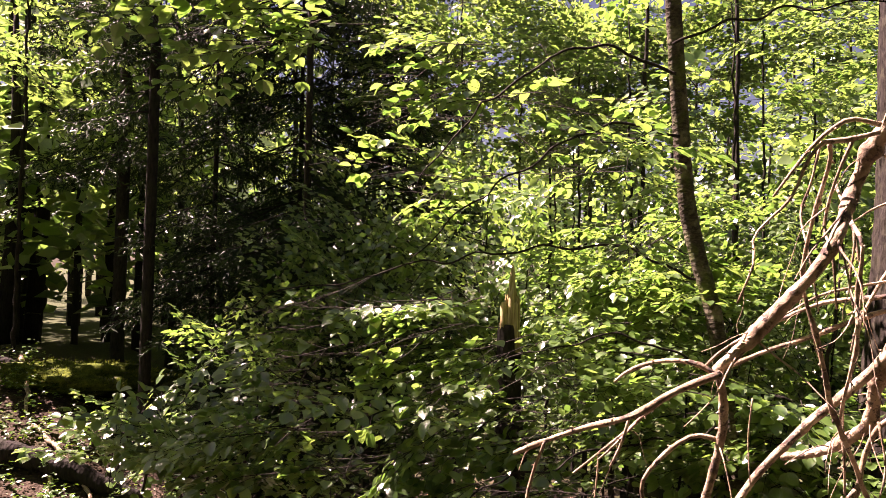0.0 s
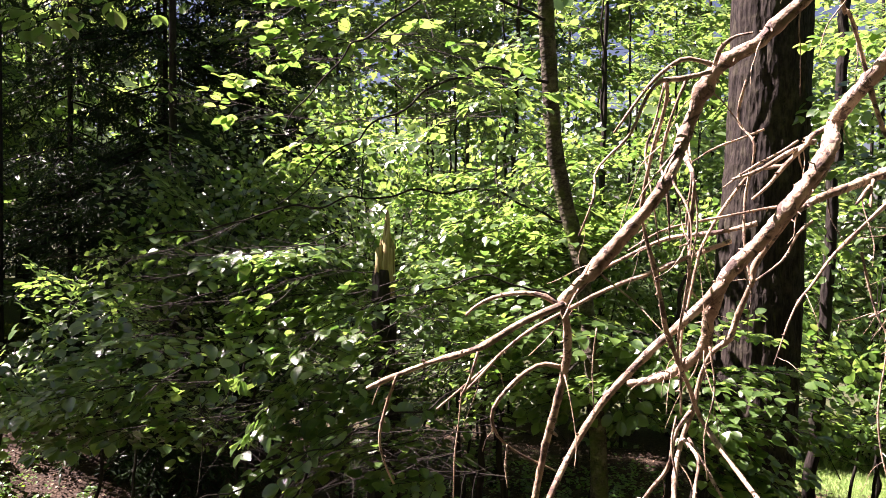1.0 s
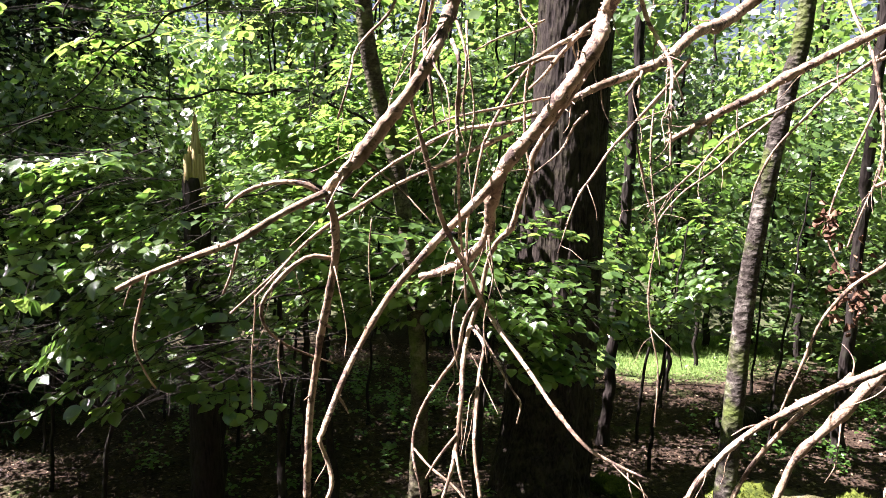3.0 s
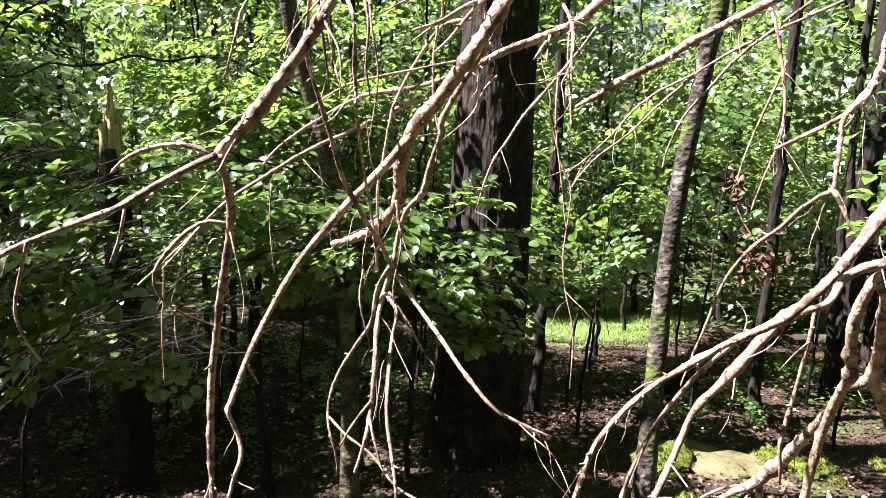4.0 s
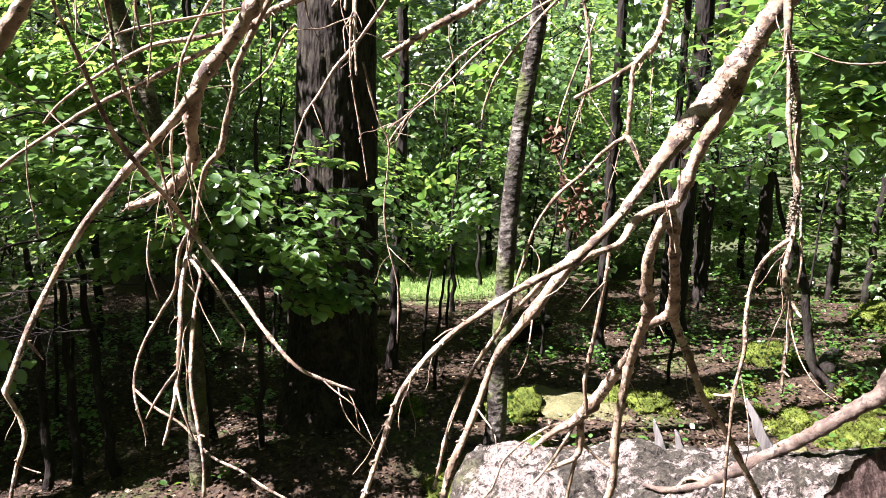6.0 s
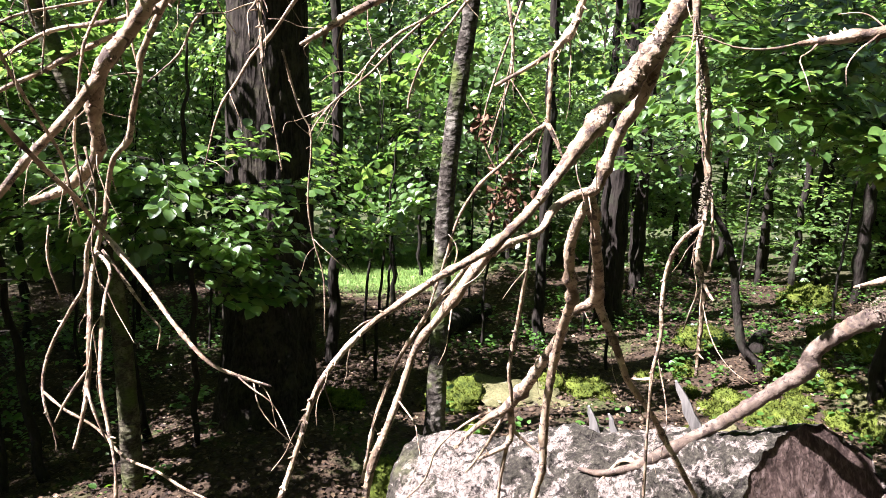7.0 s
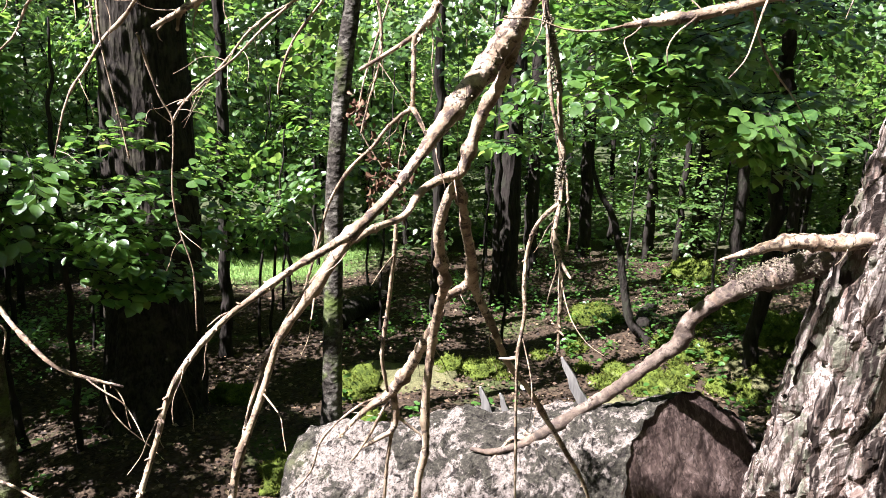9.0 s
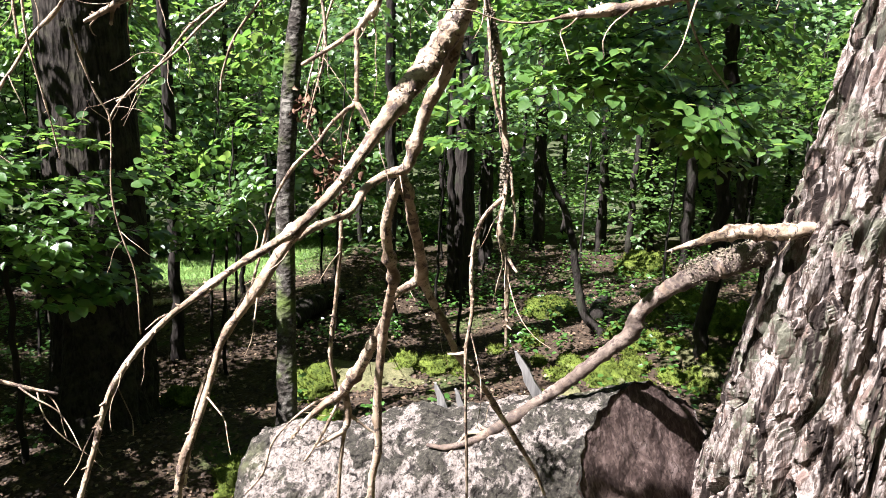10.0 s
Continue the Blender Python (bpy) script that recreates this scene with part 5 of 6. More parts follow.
dead("twig", [(1.414, 1.147, 1.779, 0.0053), (1.423, 1.132, 1.746, 0.0048), (1.431, 1.118, 1.711, 0.0032)], b_r7)
b_r = dead("dead_branch", [(3.42, 0.33, 2.6, 0.0262), (3.025, 0.47, 2.572, 0.0336), (2.41, 0.581, 2.534, 0.0305), (1.831, 0.733, 2.368, 0.0274), (1.578, 0.838, 2.169, 0.0256), (1.475, 0.911, 1.985, 0.0238), (1.456, 0.935, 1.929, 0.0262), (1.411, 0.957, 1.863, 0.0263), (1.327, 0.958, 1.791, 0.0214), (1.252, 0.949, 1.74, 0.0134), (1.174, 0.94, 1.684, 0.0099), (1.104, 0.935, 1.637, 0.0095), (1.058, 0.949, 1.61, 0.0086), (1.012, 0.972, 1.586, 0.0072), (0.956, 0.998, 1.549, 0.0067), (0.908, 1.016, 1.517, 0.0062), (0.858, 1.03, 1.468, 0.0062), (0.826, 1.044, 1.412, 0.0066), (0.799, 1.043, 1.349, 0.0058), (0.766, 1.046, 1.268, 0.0058), (0.75, 1.053, 1.217, 0.0050)], old_spruce)
dead("twig", [(1.473, 0.93, 1.939, 0.0138), (1.464, 0.957, 1.851, 0.0142), (1.446, 0.993, 1.781, 0.0135), (1.438, 1.018, 1.718, 0.0127), (1.424, 1.032, 1.667, 0.0129), (1.384, 1.046, 1.655, 0.0106), (1.33, 1.043, 1.638, 0.0093), (1.267, 1.02, 1.61, 0.0080), (1.177, 0.994, 1.606, 0.0075), (1.123, 0.973, 1.6, 0.0072)], b_r)
dead("twig", [(1.112, 0.943, 1.628, 0.0088), (1.093, 0.972, 1.587, 0.0107), (1.068, 0.993, 1.543, 0.0099), (1.038, 1.016, 1.497, 0.0081), (1.011, 1.035, 1.451, 0.0073), (0.981, 1.041, 1.38, 0.0073), (0.954, 1.045, 1.318, 0.0082), (0.932, 1.045, 1.276, 0.0091), (0.921, 1.051, 1.226, 0.0083), (0.902, 1.052, 1.162, 0.0074)], b_r)
dead("twig", [(1.157, 1.077, 1.56, 0.0070), (1.167, 1.138, 1.505, 0.0063), (1.155, 1.216, 1.406, 0.0061), (1.13, 1.262, 1.324, 0.0057), (1.107, 1.291, 1.231, 0.0058), (1.094, 1.312, 1.135, 0.0060), (1.077, 1.324, 1.048, 0.0048)], b_r)
dead("twig", [(1.423, 1.033, 1.649, 0.0119), (1.418, 1.054, 1.619, 0.0120), (1.415, 1.073, 1.561, 0.0133), (1.436, 1.094, 1.495, 0.0126), (1.478, 1.124, 1.42, 0.0120), (1.505, 1.17, 1.351, 0.0125), (1.531, 1.218, 1.251, 0.0118), (1.539, 1.238, 1.156, 0.0114), (1.542, 1.253, 1.033, 0.0117), (1.541, 1.255, 0.941, 0.0111), (1.531, 1.267, 0.862, 0.0113), (1.526, 1.275, 0.732, 0.0100)], b_r)
dead("twig", [(1.423, 1.033, 1.643, 0.0097), (1.465, 1.062, 1.577, 0.0113), (1.547, 1.122, 1.481, 0.0134), (1.627, 1.186, 1.378, 0.0171), (1.622, 1.207, 1.354, 0.0133), (1.57, 1.204, 1.347, 0.0104), (1.521, 1.183, 1.337, 0.0101)], b_r)
dead("twig", [(1.637, 1.191, 1.368, 0.0146), (1.668, 1.187, 1.306, 0.0121), (1.703, 1.178, 1.228, 0.0110), (1.738, 1.168, 1.147, 0.0098), (1.794, 1.147, 1.059, 0.0086), (1.863, 1.141, 0.957, 0.0089), (1.908, 1.116, 0.868, 0.0091), (1.965, 1.088, 0.755, 0.0078), (1.983, 1.06, 0.672, 0.0062)], b_r)
dead("twig", [(1.544, 1.202, 1.319, 0.0116), (1.573, 1.29, 1.203, 0.0138), (1.593, 1.37, 1.096, 0.0174), (1.588, 1.431, 1.022, 0.0164), (1.55, 1.478, 0.977, 0.0105), (1.508, 1.511, 0.921, 0.0076), (1.491, 1.526, 0.89, 0.0061)], b_r)
dead("twig", [(1.593, 1.426, 1.03, 0.0119), (1.603, 1.432, 0.959, 0.0106), (1.595, 1.44, 0.908, 0.0099), (1.566, 1.465, 0.884, 0.0084), (1.538, 1.49, 0.861, 0.0061)], b_r)
dead("twig", [(1.582, 1.436, 1.006, 0.0060), (1.549, 1.479, 0.893, 0.0053), (1.516, 1.508, 0.819, 0.0038)], b_r)
dead("twig", [(1.604, 1.431, 0.95, 0.0061), (1.634, 1.404, 0.908, 0.0053), (1.658, 1.381, 0.879, 0.0031)], b_r)
dead("twig", [(1.597, 1.437, 0.925, 0.0076), (1.593, 1.458, 0.801, 0.0070), (1.59, 1.476, 0.67, 0.0063)], b_r)
dead("twig", [(1.592, 1.44, 1.017, 0.0045), (1.539, 1.513, 0.968, 0.0038), (1.478, 1.586, 0.87, 0.0039), (1.462, 1.623, 0.765, 0.0040), (1.431, 1.67, 0.695, 0.0032)], b_r)
dead("twig", [(1.273, 1.043, 1.595, 0.0051), (1.271, 1.045, 1.549, 0.0056), (1.27, 1.06, 1.481, 0.0058), (1.269, 1.076, 1.4, 0.0054), (1.27, 1.089, 1.326, 0.0055), (1.281, 1.093, 1.275, 0.0044), (1.297, 1.106, 1.238, 0.0034)], b_r)
b_r6 = dead("dead_branch", [(3.42, 0.33, 2.6, 0.0115), (2.999, 0.505, 2.597, 0.0106), (2.256, 0.669, 2.578, 0.0096), (1.616, 0.804, 2.41, 0.0086), (1.399, 0.821, 2.189, 0.0081), (1.369, 0.803, 1.976, 0.0077), (1.372, 0.796, 1.925, 0.0078), (1.376, 0.784, 1.875, 0.0061), (1.377, 0.777, 1.825, 0.0061), (1.375, 0.769, 1.765, 0.0061), (1.375, 0.762, 1.712, 0.0062), (1.363, 0.756, 1.661, 0.0053), (1.348, 0.752, 1.609, 0.0054), (1.35, 0.742, 1.564, 0.0053), (1.349, 0.739, 1.518, 0.0049), (1.346, 0.738, 1.462, 0.005), (1.345, 0.736, 1.416, 0.0037)], old_spruce)
dead("twig", [(1.362, 0.791, 1.929, 0.0043), (1.353, 0.78, 1.877, 0.0043), (1.356, 0.772, 1.809, 0.0043), (1.37, 0.765, 1.757, 0.0043)], b_r6)
dead("twig", [(1.374, 0.757, 1.704, 0.0035), (1.378, 0.747, 1.623, 0.0036), (1.366, 0.743, 1.58, 0.0036)], b_r6)
dead("twig", [(1.351, 0.741, 1.566, 0.0045), (1.348, 0.728, 1.551, 0.0035), (1.344, 0.717, 1.544, 0.0026)], b_r6)
dead("twig", [(1.36, 0.757, 1.656, 0.0035), (1.348, 0.787, 1.622, 0.0045), (1.352, 0.811, 1.569, 0.0047), (1.347, 0.811, 1.521, 0.0047), (1.347, 0.807, 1.463, 0.0047), (1.339, 0.811, 1.413, 0.0042), (1.335, 0.813, 1.383, 0.0043), (1.341, 0.819, 1.294, 0.0035), (1.355, 0.827, 1.197, 0.0036), (1.363, 0.834, 1.075, 0.0036)], b_r6)
dead("twig", [(1.338, 0.815, 1.385, 0.0039), (1.331, 0.828, 1.381, 0.0034), (1.323, 0.842, 1.38, 0.0024)], b_r6)
dead("dead_branch", [(3.42, 0.33, 2.5, 0.0132), (2.655, 0.31, 2.342, 0.0158), (1.947, 0.237, 2.187, 0.0122), (1.415, 0.238, 2.048, 0.0093), (1.274, 0.311, 1.988, 0.0085), (1.208, 0.392, 1.95, 0.0080), (1.176, 0.444, 1.934, 0.0078), (1.146, 0.483, 1.927, 0.0066), (1.12, 0.511, 1.922, 0.0037)], old_spruce)
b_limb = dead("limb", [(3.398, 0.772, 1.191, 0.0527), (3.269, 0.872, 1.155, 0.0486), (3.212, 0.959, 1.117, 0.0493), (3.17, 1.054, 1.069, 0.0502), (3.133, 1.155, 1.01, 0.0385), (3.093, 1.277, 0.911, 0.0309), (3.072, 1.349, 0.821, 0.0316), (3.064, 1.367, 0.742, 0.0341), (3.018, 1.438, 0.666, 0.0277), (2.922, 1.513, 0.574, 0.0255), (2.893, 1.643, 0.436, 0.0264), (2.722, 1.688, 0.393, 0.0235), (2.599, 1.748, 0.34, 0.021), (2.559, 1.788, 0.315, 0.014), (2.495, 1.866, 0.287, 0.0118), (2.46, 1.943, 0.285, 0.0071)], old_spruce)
dead("twig", [(2.609, 1.756, 0.338, 0.0117), (2.579, 1.819, 0.328, 0.0094), (2.516, 1.839, 0.29, 0.007), (2.45, 1.856, 0.24, 0.0046)], b_limb)
dead("twig", [(2.658, 1.723, 0.36, 0.0117), (2.627, 1.771, 0.346, 0.0094), (2.635, 1.815, 0.35, 0.0072)], b_limb)
dead("broken_limb", [(3.292, 0.684, 1.246, 0.0303), (3.152, 0.757, 1.258, 0.0277), (3.076, 0.808, 1.253, 0.0333), (3.004, 0.877, 1.252, 0.0332), (2.938, 0.948, 1.254, 0.0293), (2.846, 1.026, 1.229, 0.0175), (2.767, 1.112, 1.195, 0.0059)], old_spruce)
dead("twig", [(0.486, 1.134, 2.069, 0.0032), (0.483, 1.094, 2.033, 0.0033), (0.494, 1.129, 1.967, 0.0034), (0.502, 1.144, 1.906, 0.003), (0.594, 1.403, 1.773, 0.0033), (0.61, 1.424, 1.701, 0.0034), (0.624, 1.449, 1.634, 0.003)], b_a)
dead("twig", [(0.8, 1.429, 2.087, 0.0044), (0.766, 1.486, 2.076, 0.0045), (0.722, 1.5, 2.012, 0.0045), (0.68, 1.494, 1.942, 0.0041), (0.666, 1.491, 1.902, 0.004), (0.651, 1.492, 1.838, 0.0035), (0.639, 1.495, 1.771, 0.0033), (0.644, 1.491, 1.687, 0.0031)], b_b)
dead("twig", [(0.868, 1.455, 1.989, 0.0042), (0.848, 1.472, 1.963, 0.0037), (0.825, 1.481, 1.913, 0.0032), (0.775, 1.503, 1.865, 0.0021)], b_g)
dead("twig", [(0.805, 1.514, 2.161, 0.0032), (0.764, 1.511, 2.144, 0.0028), (0.707, 1.512, 2.123, 0.0024), (0.635, 1.454, 2.093, 0.0016)], b_g)
dead("twig", [(0.877, 1.524, 2.142, 0.0038), (0.826, 1.498, 2.115, 0.0035), (0.762, 1.477, 2.084, 0.0029), (0.701, 1.462, 2.048, 0.002)], b_g)
dead("twig", [(0.771, 1.398, 2.012, 0.0035), (0.726, 1.403, 2.005, 0.0032), (0.613, 1.406, 1.982, 0.003), (0.554, 1.395, 1.966, 0.0026), (0.498, 1.386, 1.935, 0.0018)], b_b)
dead("twig", [(0.564, 1.348, 2.144, 0.0031), (0.56, 1.28, 2.066, 0.0031), (0.558, 1.292, 1.994, 0.0027), (0.563, 1.292, 1.95, 0.0019)], b_a)
dead("twig", [(0.593, 1.37, 2.132, 0.0028), (0.573, 1.305, 2.06, 0.0027), (0.582, 1.306, 1.98, 0.0024), (0.569, 1.313, 1.886, 0.0015)], b_a)
dead("twig", [(0.537, 1.336, 2.209, 0.0028), (0.528, 1.349, 2.143, 0.0028), (0.516, 1.356, 2.096, 0.0026), (0.509, 1.314, 2.031, 0.0021), (0.527, 1.326, 1.944, 0.0016)], b_b)
dead("twig", [(0.758, 1.495, 2.248, 0.0033), (0.762, 1.529, 2.179, 0.0032), (0.773, 1.488, 2.131, 0.0029), (0.773, 1.504, 2.064, 0.0021)], b_g)
dead("twig", [(0.76, 1.482, 2.083, 0.0032), (0.74, 1.463, 2.012, 0.0031), (0.738, 1.448, 1.934, 0.0027), (0.746, 1.436, 1.876, 0.0018)], b_g)
dead("twig", [(0.877, 1.25, 1.987, 0.0026), (0.874, 1.249, 1.906, 0.0023), (0.883, 1.243, 1.814, 0.0018), (0.892, 1.238, 1.731, 0.0012)], b_g)
dead("twig", [(0.394, 1.223, 1.827, 0.0016), (0.391, 1.227, 1.771, 0.0015), (0.396, 1.229, 1.697, 0.0011)], b_a)
dead("twig", [(0.617, 1.327, 1.781, 0.0025), (0.625, 1.323, 1.707, 0.0023), (0.612, 1.326, 1.634, 0.0018), (0.616, 1.318, 1.56, 0.0013)], b_b)
dead("twig", [(0.552, 1.295, 1.675, 0.0024), (0.544, 1.295, 1.624, 0.0023), (0.551, 1.288, 1.564, 0.0016)], b_b)

lichen_on(b_r, [(1.468, 0.92, 1.956, 0.0185), (1.434, 0.946, 1.891, 0.0185), (1.382, 0.958, 1.835, 0.0185), (1.331, 0.955, 1.796, 0.0185)], 900, (0.004, 0.009))
lichen_on(b_limb, [(3.204, 0.921, 1.138, 0.06), (3.16, 1.052, 1.08, 0.06), (3.117, 1.17, 1.015, 0.06)], 900, (0.004, 0.010), 2)
lichen_on(b_r6, [(1.37, 0.797, 1.942, 0.008), (1.375, 0.787, 1.884, 0.0079), (1.379, 0.778, 1.825, 0.0079)], 350, (0.003, 0.007), 3)
lichen_on(b_r6, [(1.373, 0.763, 1.721, 0.0078), (1.372, 0.763, 1.686, 0.0078), (1.37, 0.763, 1.65, 0.0078)], 260, (0.003, 0.007), 4)

log = thing("fallen_log", "thick sawn log with pale weathered bark lying on the forest floor", "log", at=(2.55, 1.95, -0.3))


def build_log():
    """A log sawn off aslant at one end."""
    axis = spline([(3.094, 1.249, 0.175, 0.315), (2.889, 1.586, 0.099, 0.315), (2.655, 1.964, 0.013, 0.32), (2.393, 2.261, -0.045, 0.33), (2.172, 2.48, -0.083, 0.335), (2.072, 2.579, -0.103, 0.29), (2.047, 2.604, -0.113, 0.17), (2.042, 2.609, -0.113, 0.01)], 230)
    m = 180
    along = (axis[-1, :3] - axis[0, :3]) / np.linalg.norm(axis[-1, :3] - axis[0, :3])
    u = np.cross(along, (0, 0, 1))
    u /= np.linalg.norm(u)
    v = np.cross(u, along)
    verts = []
    for i, row in enumerate(axis):
        fade = max(0.0, 1 - i / 75)
        for j in range(m):
            a = 2 * math.pi * j / m
            d = math.cos(a) * u + math.sin(a) * v
            q = row[:3] + d * row[3]
            k = 1 + 0.11 * noise.noise(Vector(q) * 3.2) + 0.07 * noise.noise(Vector(q) * 11) + 0.045 * noise.noise(Vector(q) * 26) + 0.022 * noise.noise(Vector(q) * 75) - 0.05 * max(0.0, noise.noise(Vector(q) * 22 + Vector((9, 0, 0))) - 0.25)
            k += 0.05 * max(0.0, noise.noise((a * 3, i * 0.04, 2.0)))
            p = row[:3] + d * row[3] * k + along * fade * row[3] * k * (SLANT * math.cos(a) + 0.45 * math.sin(a))
            verts.append(p)
    faces = [(i * m + j, i * m + (j + 1) % m, (i + 1) * m + (j + 1) % m, (i + 1) * m + j) for i in range(len(axis) - 1) for j in range(m)]
    piece("bark", mesh_of("bark", verts, faces, M_LOG), log)
    ring = np.array(verts[:m])
    mid = ring.mean(0)
    ev, ef = [], []
    rings = 16
    for k in range(rings):
        f = 0.985 * (1 - k / rings)
        for j in range(m):
            p = mid + (ring[j] - mid) * f
            p = p + along * (0.012 + 0.016 * noise.noise(Vector(p) * 7) + 0.005 * noise.noise(Vector(p) * 24))
            ev.append(p)
    for k in range(rings - 1):
        for j in range(m):
            ef.append((k * m + j, k * m + m + j, k * m + m + (j + 1) % m, k * m + (j + 1) % m))
    ev.append(mid + along * (0.012 + 0.016 * noise.noise(Vector(mid) * 7)))
    ef += [((rings - 1) * m + j, rings * m, (rings - 1) * m + (j + 1) % m) for j in range(m)]
    piece("sawn_end", mesh_of("sawn_end", ev, ef, M_CUT), log, "dark reddish sawn end")
    return mid


SLANT = -0.85
build_log()


def shard(a, b, width, mat, label):
    """A flat splinter of split wood, broad at its foot."""
    a, b = Vector(a), Vector(b)
    up = (b - a)
    side = Vector((0.64, -0.77, 0))
    deep = Vector((0.77, 0.64, 0)) * 0.012
    verts, faces = [], []
    for k, (f, w) in enumerate(((-0.3, 0.8), (0.0, 1.0), (0.3, 0.9), (0.55, 0.7), (0.8, 0.55), (1.0, 0.2))):
        c = a + up * f
        wob = noise.noise((f * 3, a.x * 9, 1.0)) * 0.012
        for s, d in ((-1, -1), (1, -1), (1, 1), (-1, 1)):
            verts.append(c + side * (s * w * width / 2 + wob) + deep * d * (0.4 + w))
    for k in range(5):
        for j in range(4):
            faces.append((4 * k + j, 4 * k + (j + 1) % 4, 4 * k + 4 + (j + 1) % 4, 4 * k + 4 + j))
    faces += [(3, 2, 1, 0), (20, 21, 22, 23)]
    piece("splinter", mesh_of("splinter", verts, faces, mat, False), log, label)


shard((2.864, 1.685, 0.452), (2.812, 1.758, 0.633), 0.05, M_GREY, "bleached grey splinter")
shard((2.712, 2.064, 0.292), (2.681, 2.097, 0.433), 0.045, M_GREY, "")
shard((2.763, 2.001, 0.302), (2.74, 2.027, 0.404), 0.035, M_GREY, "")


# ---- far woods ----
def far_woods():
    rng = np.random.default_rng(77)
    P, D, U, S, trunks = [], [], [], [], []
    for _ in range(420):
        b = radians(rng.uniform(-75, 125)) if rng.random() < 0.8 else radians(rng.uniform(-180, 180))
        d = rng.uniform(12, 34)
        x, y = d * math.sin(b), d * math.cos(b)
        if math.hypot(x - 5.4, y - 8.15) < 3.0 or math.hypot(x - 6.5, y - 11.5) < 3.6 or math.hypot(x - 1.5, y - 11.5) < 3.0 or (d < 13.5 and 46 < math.degrees(b) < 80):
            continue
        g = ground_z(x, y)
        h = rng.uniform(6, 12) if d > (20 if math.degrees(b) > 38 else 15) else rng.uniform(3.2, 5.2)
        slim = 0.4 if abs(math.degrees(b) - 8) < 32 else 0.8
        trunk = tube([(x, y, g - 0.2, 0.16 * slim), (x + rng.normal(0, 0.1), y, g + h * 0.5, 0.12 * slim), (x, y, g + h, 0.03)], sides=8, step=1.0)
        k = int(rng.uniform(240, 420))
        q = rng.normal(0, 1, (k, 3))
        q /= np.linalg.norm(q, axis=1)[:, None]
        q *= (rng.uniform(0, 1, k) ** 0.4)[:, None]
        q = q * np.array((rng.uniform(1.2, 2.2), rng.uniform(1.2, 2.2), h * 0.48)) + (x, y, g + h * 0.55)
        crown = (q, rng.normal(0, 1, (k, 3)) * (1, 1, 0.4), rng.normal(0, 0.6, (k, 3)) + (0, 0, 1), rng.uniform(0.18, 0.42, k))
        if d < 24 and -48 < math.degrees(b) < 95:
            tree = thing("tree", "distant forest tree with a dark stem and green leaves", "tree", "distant trees", at=(x, y, g))
            piece("trunk", mesh_of("trunk", *trunk, M_SHADEBARK), tree)
            piece("foliage", leaf_mesh("foliage", *crown, M_FAR_LEAF, CARD, CARD_F), tree, kind="stuff")
            continue
        trunks.append(trunk)
        for rows, new_rows in zip((P, D, U, S), crown):
            rows.append(new_rows)
    me = leaf_mesh("far_woods", np.concatenate(P), np.concatenate(D), np.concatenate(U), np.concatenate(S), M_FAR_LEAF, CARD, CARD_F)
    tagged(piece("far_woods", me), "leafy green wood in the distance", "woods", kind="stuff")
    v, f = joined(trunks)
    tagged(piece("far_trunks", mesh_of("far_trunks", v, f, M_SHADEBARK)), "dark trunks of the distant wood", "woods", kind="stuff")


far_woods()


def woods_behind():
    """The wood that stands behind and beside the path, with its closed canopy."""
    rng = np.random.default_rng(78)
    P, D, U, S, trunks = [], [], [], [], []
    for _ in range(80):
        b = radians(rng.uniform(100, 262))
        d = rng.uniform(3.2, 13)
        x, y = d * math.sin(b) + 1.0, d * math.cos(b)
        g = ground_z(x, y)
        h = rng.uniform(8, 13)
        trunks.append(tube([(x, y, g - 0.2, 0.18), (x, y, g + h * 0.5, 0.13), (x, y, g + h, 0.03)], sides=6, step=1.2))
        k = 1300
        q = rng.normal(0, 1, (k, 3))
        q /= np.linalg.norm(q, axis=1)[:, None]
        q *= (rng.uniform(0, 1, k) ** 0.4)[:, None]
        P.append(q * np.array((2.0, 2.0, h * 0.46)) + (x, y, g + h * 0.56))
        D.append(rng.normal(0, 1, (k, 3)) * (1, 1, 0.4))
        U.append(rng.normal(0, 0.6, (k, 3)) + (0, 0, 1))
        S.append(rng.uniform(0.13, 0.27, k))
    me = leaf_mesh("woods_behind", np.concatenate(P), np.concatenate(D), np.concatenate(U), np.concatenate(S), M_FAR_LEAF, CARD, CARD_F)
    tagged(piece("woods_behind", me), "dense green forest closing the place behind", "woods", kind="stuff")
    v, f = joined(trunks)
    tagged(piece("trunks_behind", mesh_of("trunks_behind", v, f, M_SHADEBARK)), "dark trunks of the closing forest", "woods", kind="stuff")


woods_behind()


# ---- forest floor ----
def litter():
    rng = np.random.default_rng(88)
    n = 100000
    b = np.radians(rng.uniform(-45, 100, n))
    d = 1.6 + 8.5 * rng.uniform(0, 1, n) ** 0.8
    x, y = d * np.sin(b), d * np.cos(b)
    keep = np.hypot(x - 5.75, y - 8.7) > 1.4
    x, y = x[keep], y[keep]
    P = np.array([(i, j, ground_z(i, j) + 0.012) for i, j in zip(x, y)]) + rng.uniform(-0.01, 0.02, (len(x), 1)) * (0, 0, 1)
    D = rng.normal(0, 1, (len(x), 3)) * (1, 1, 0.22)
    U = rng.normal(0, 0.45, (len(x), 3)) + (0, 0, 1)
    tagged(piece("leaf_litter", leaf_mesh("leaf_litter", P, D, U, rng.uniform(0.014, 0.042, len(x)), M_LITTER, CARD, CARD_F)), "brown dead beech leaves covering the ground", "leaf litter", kind="stuff")


litter()


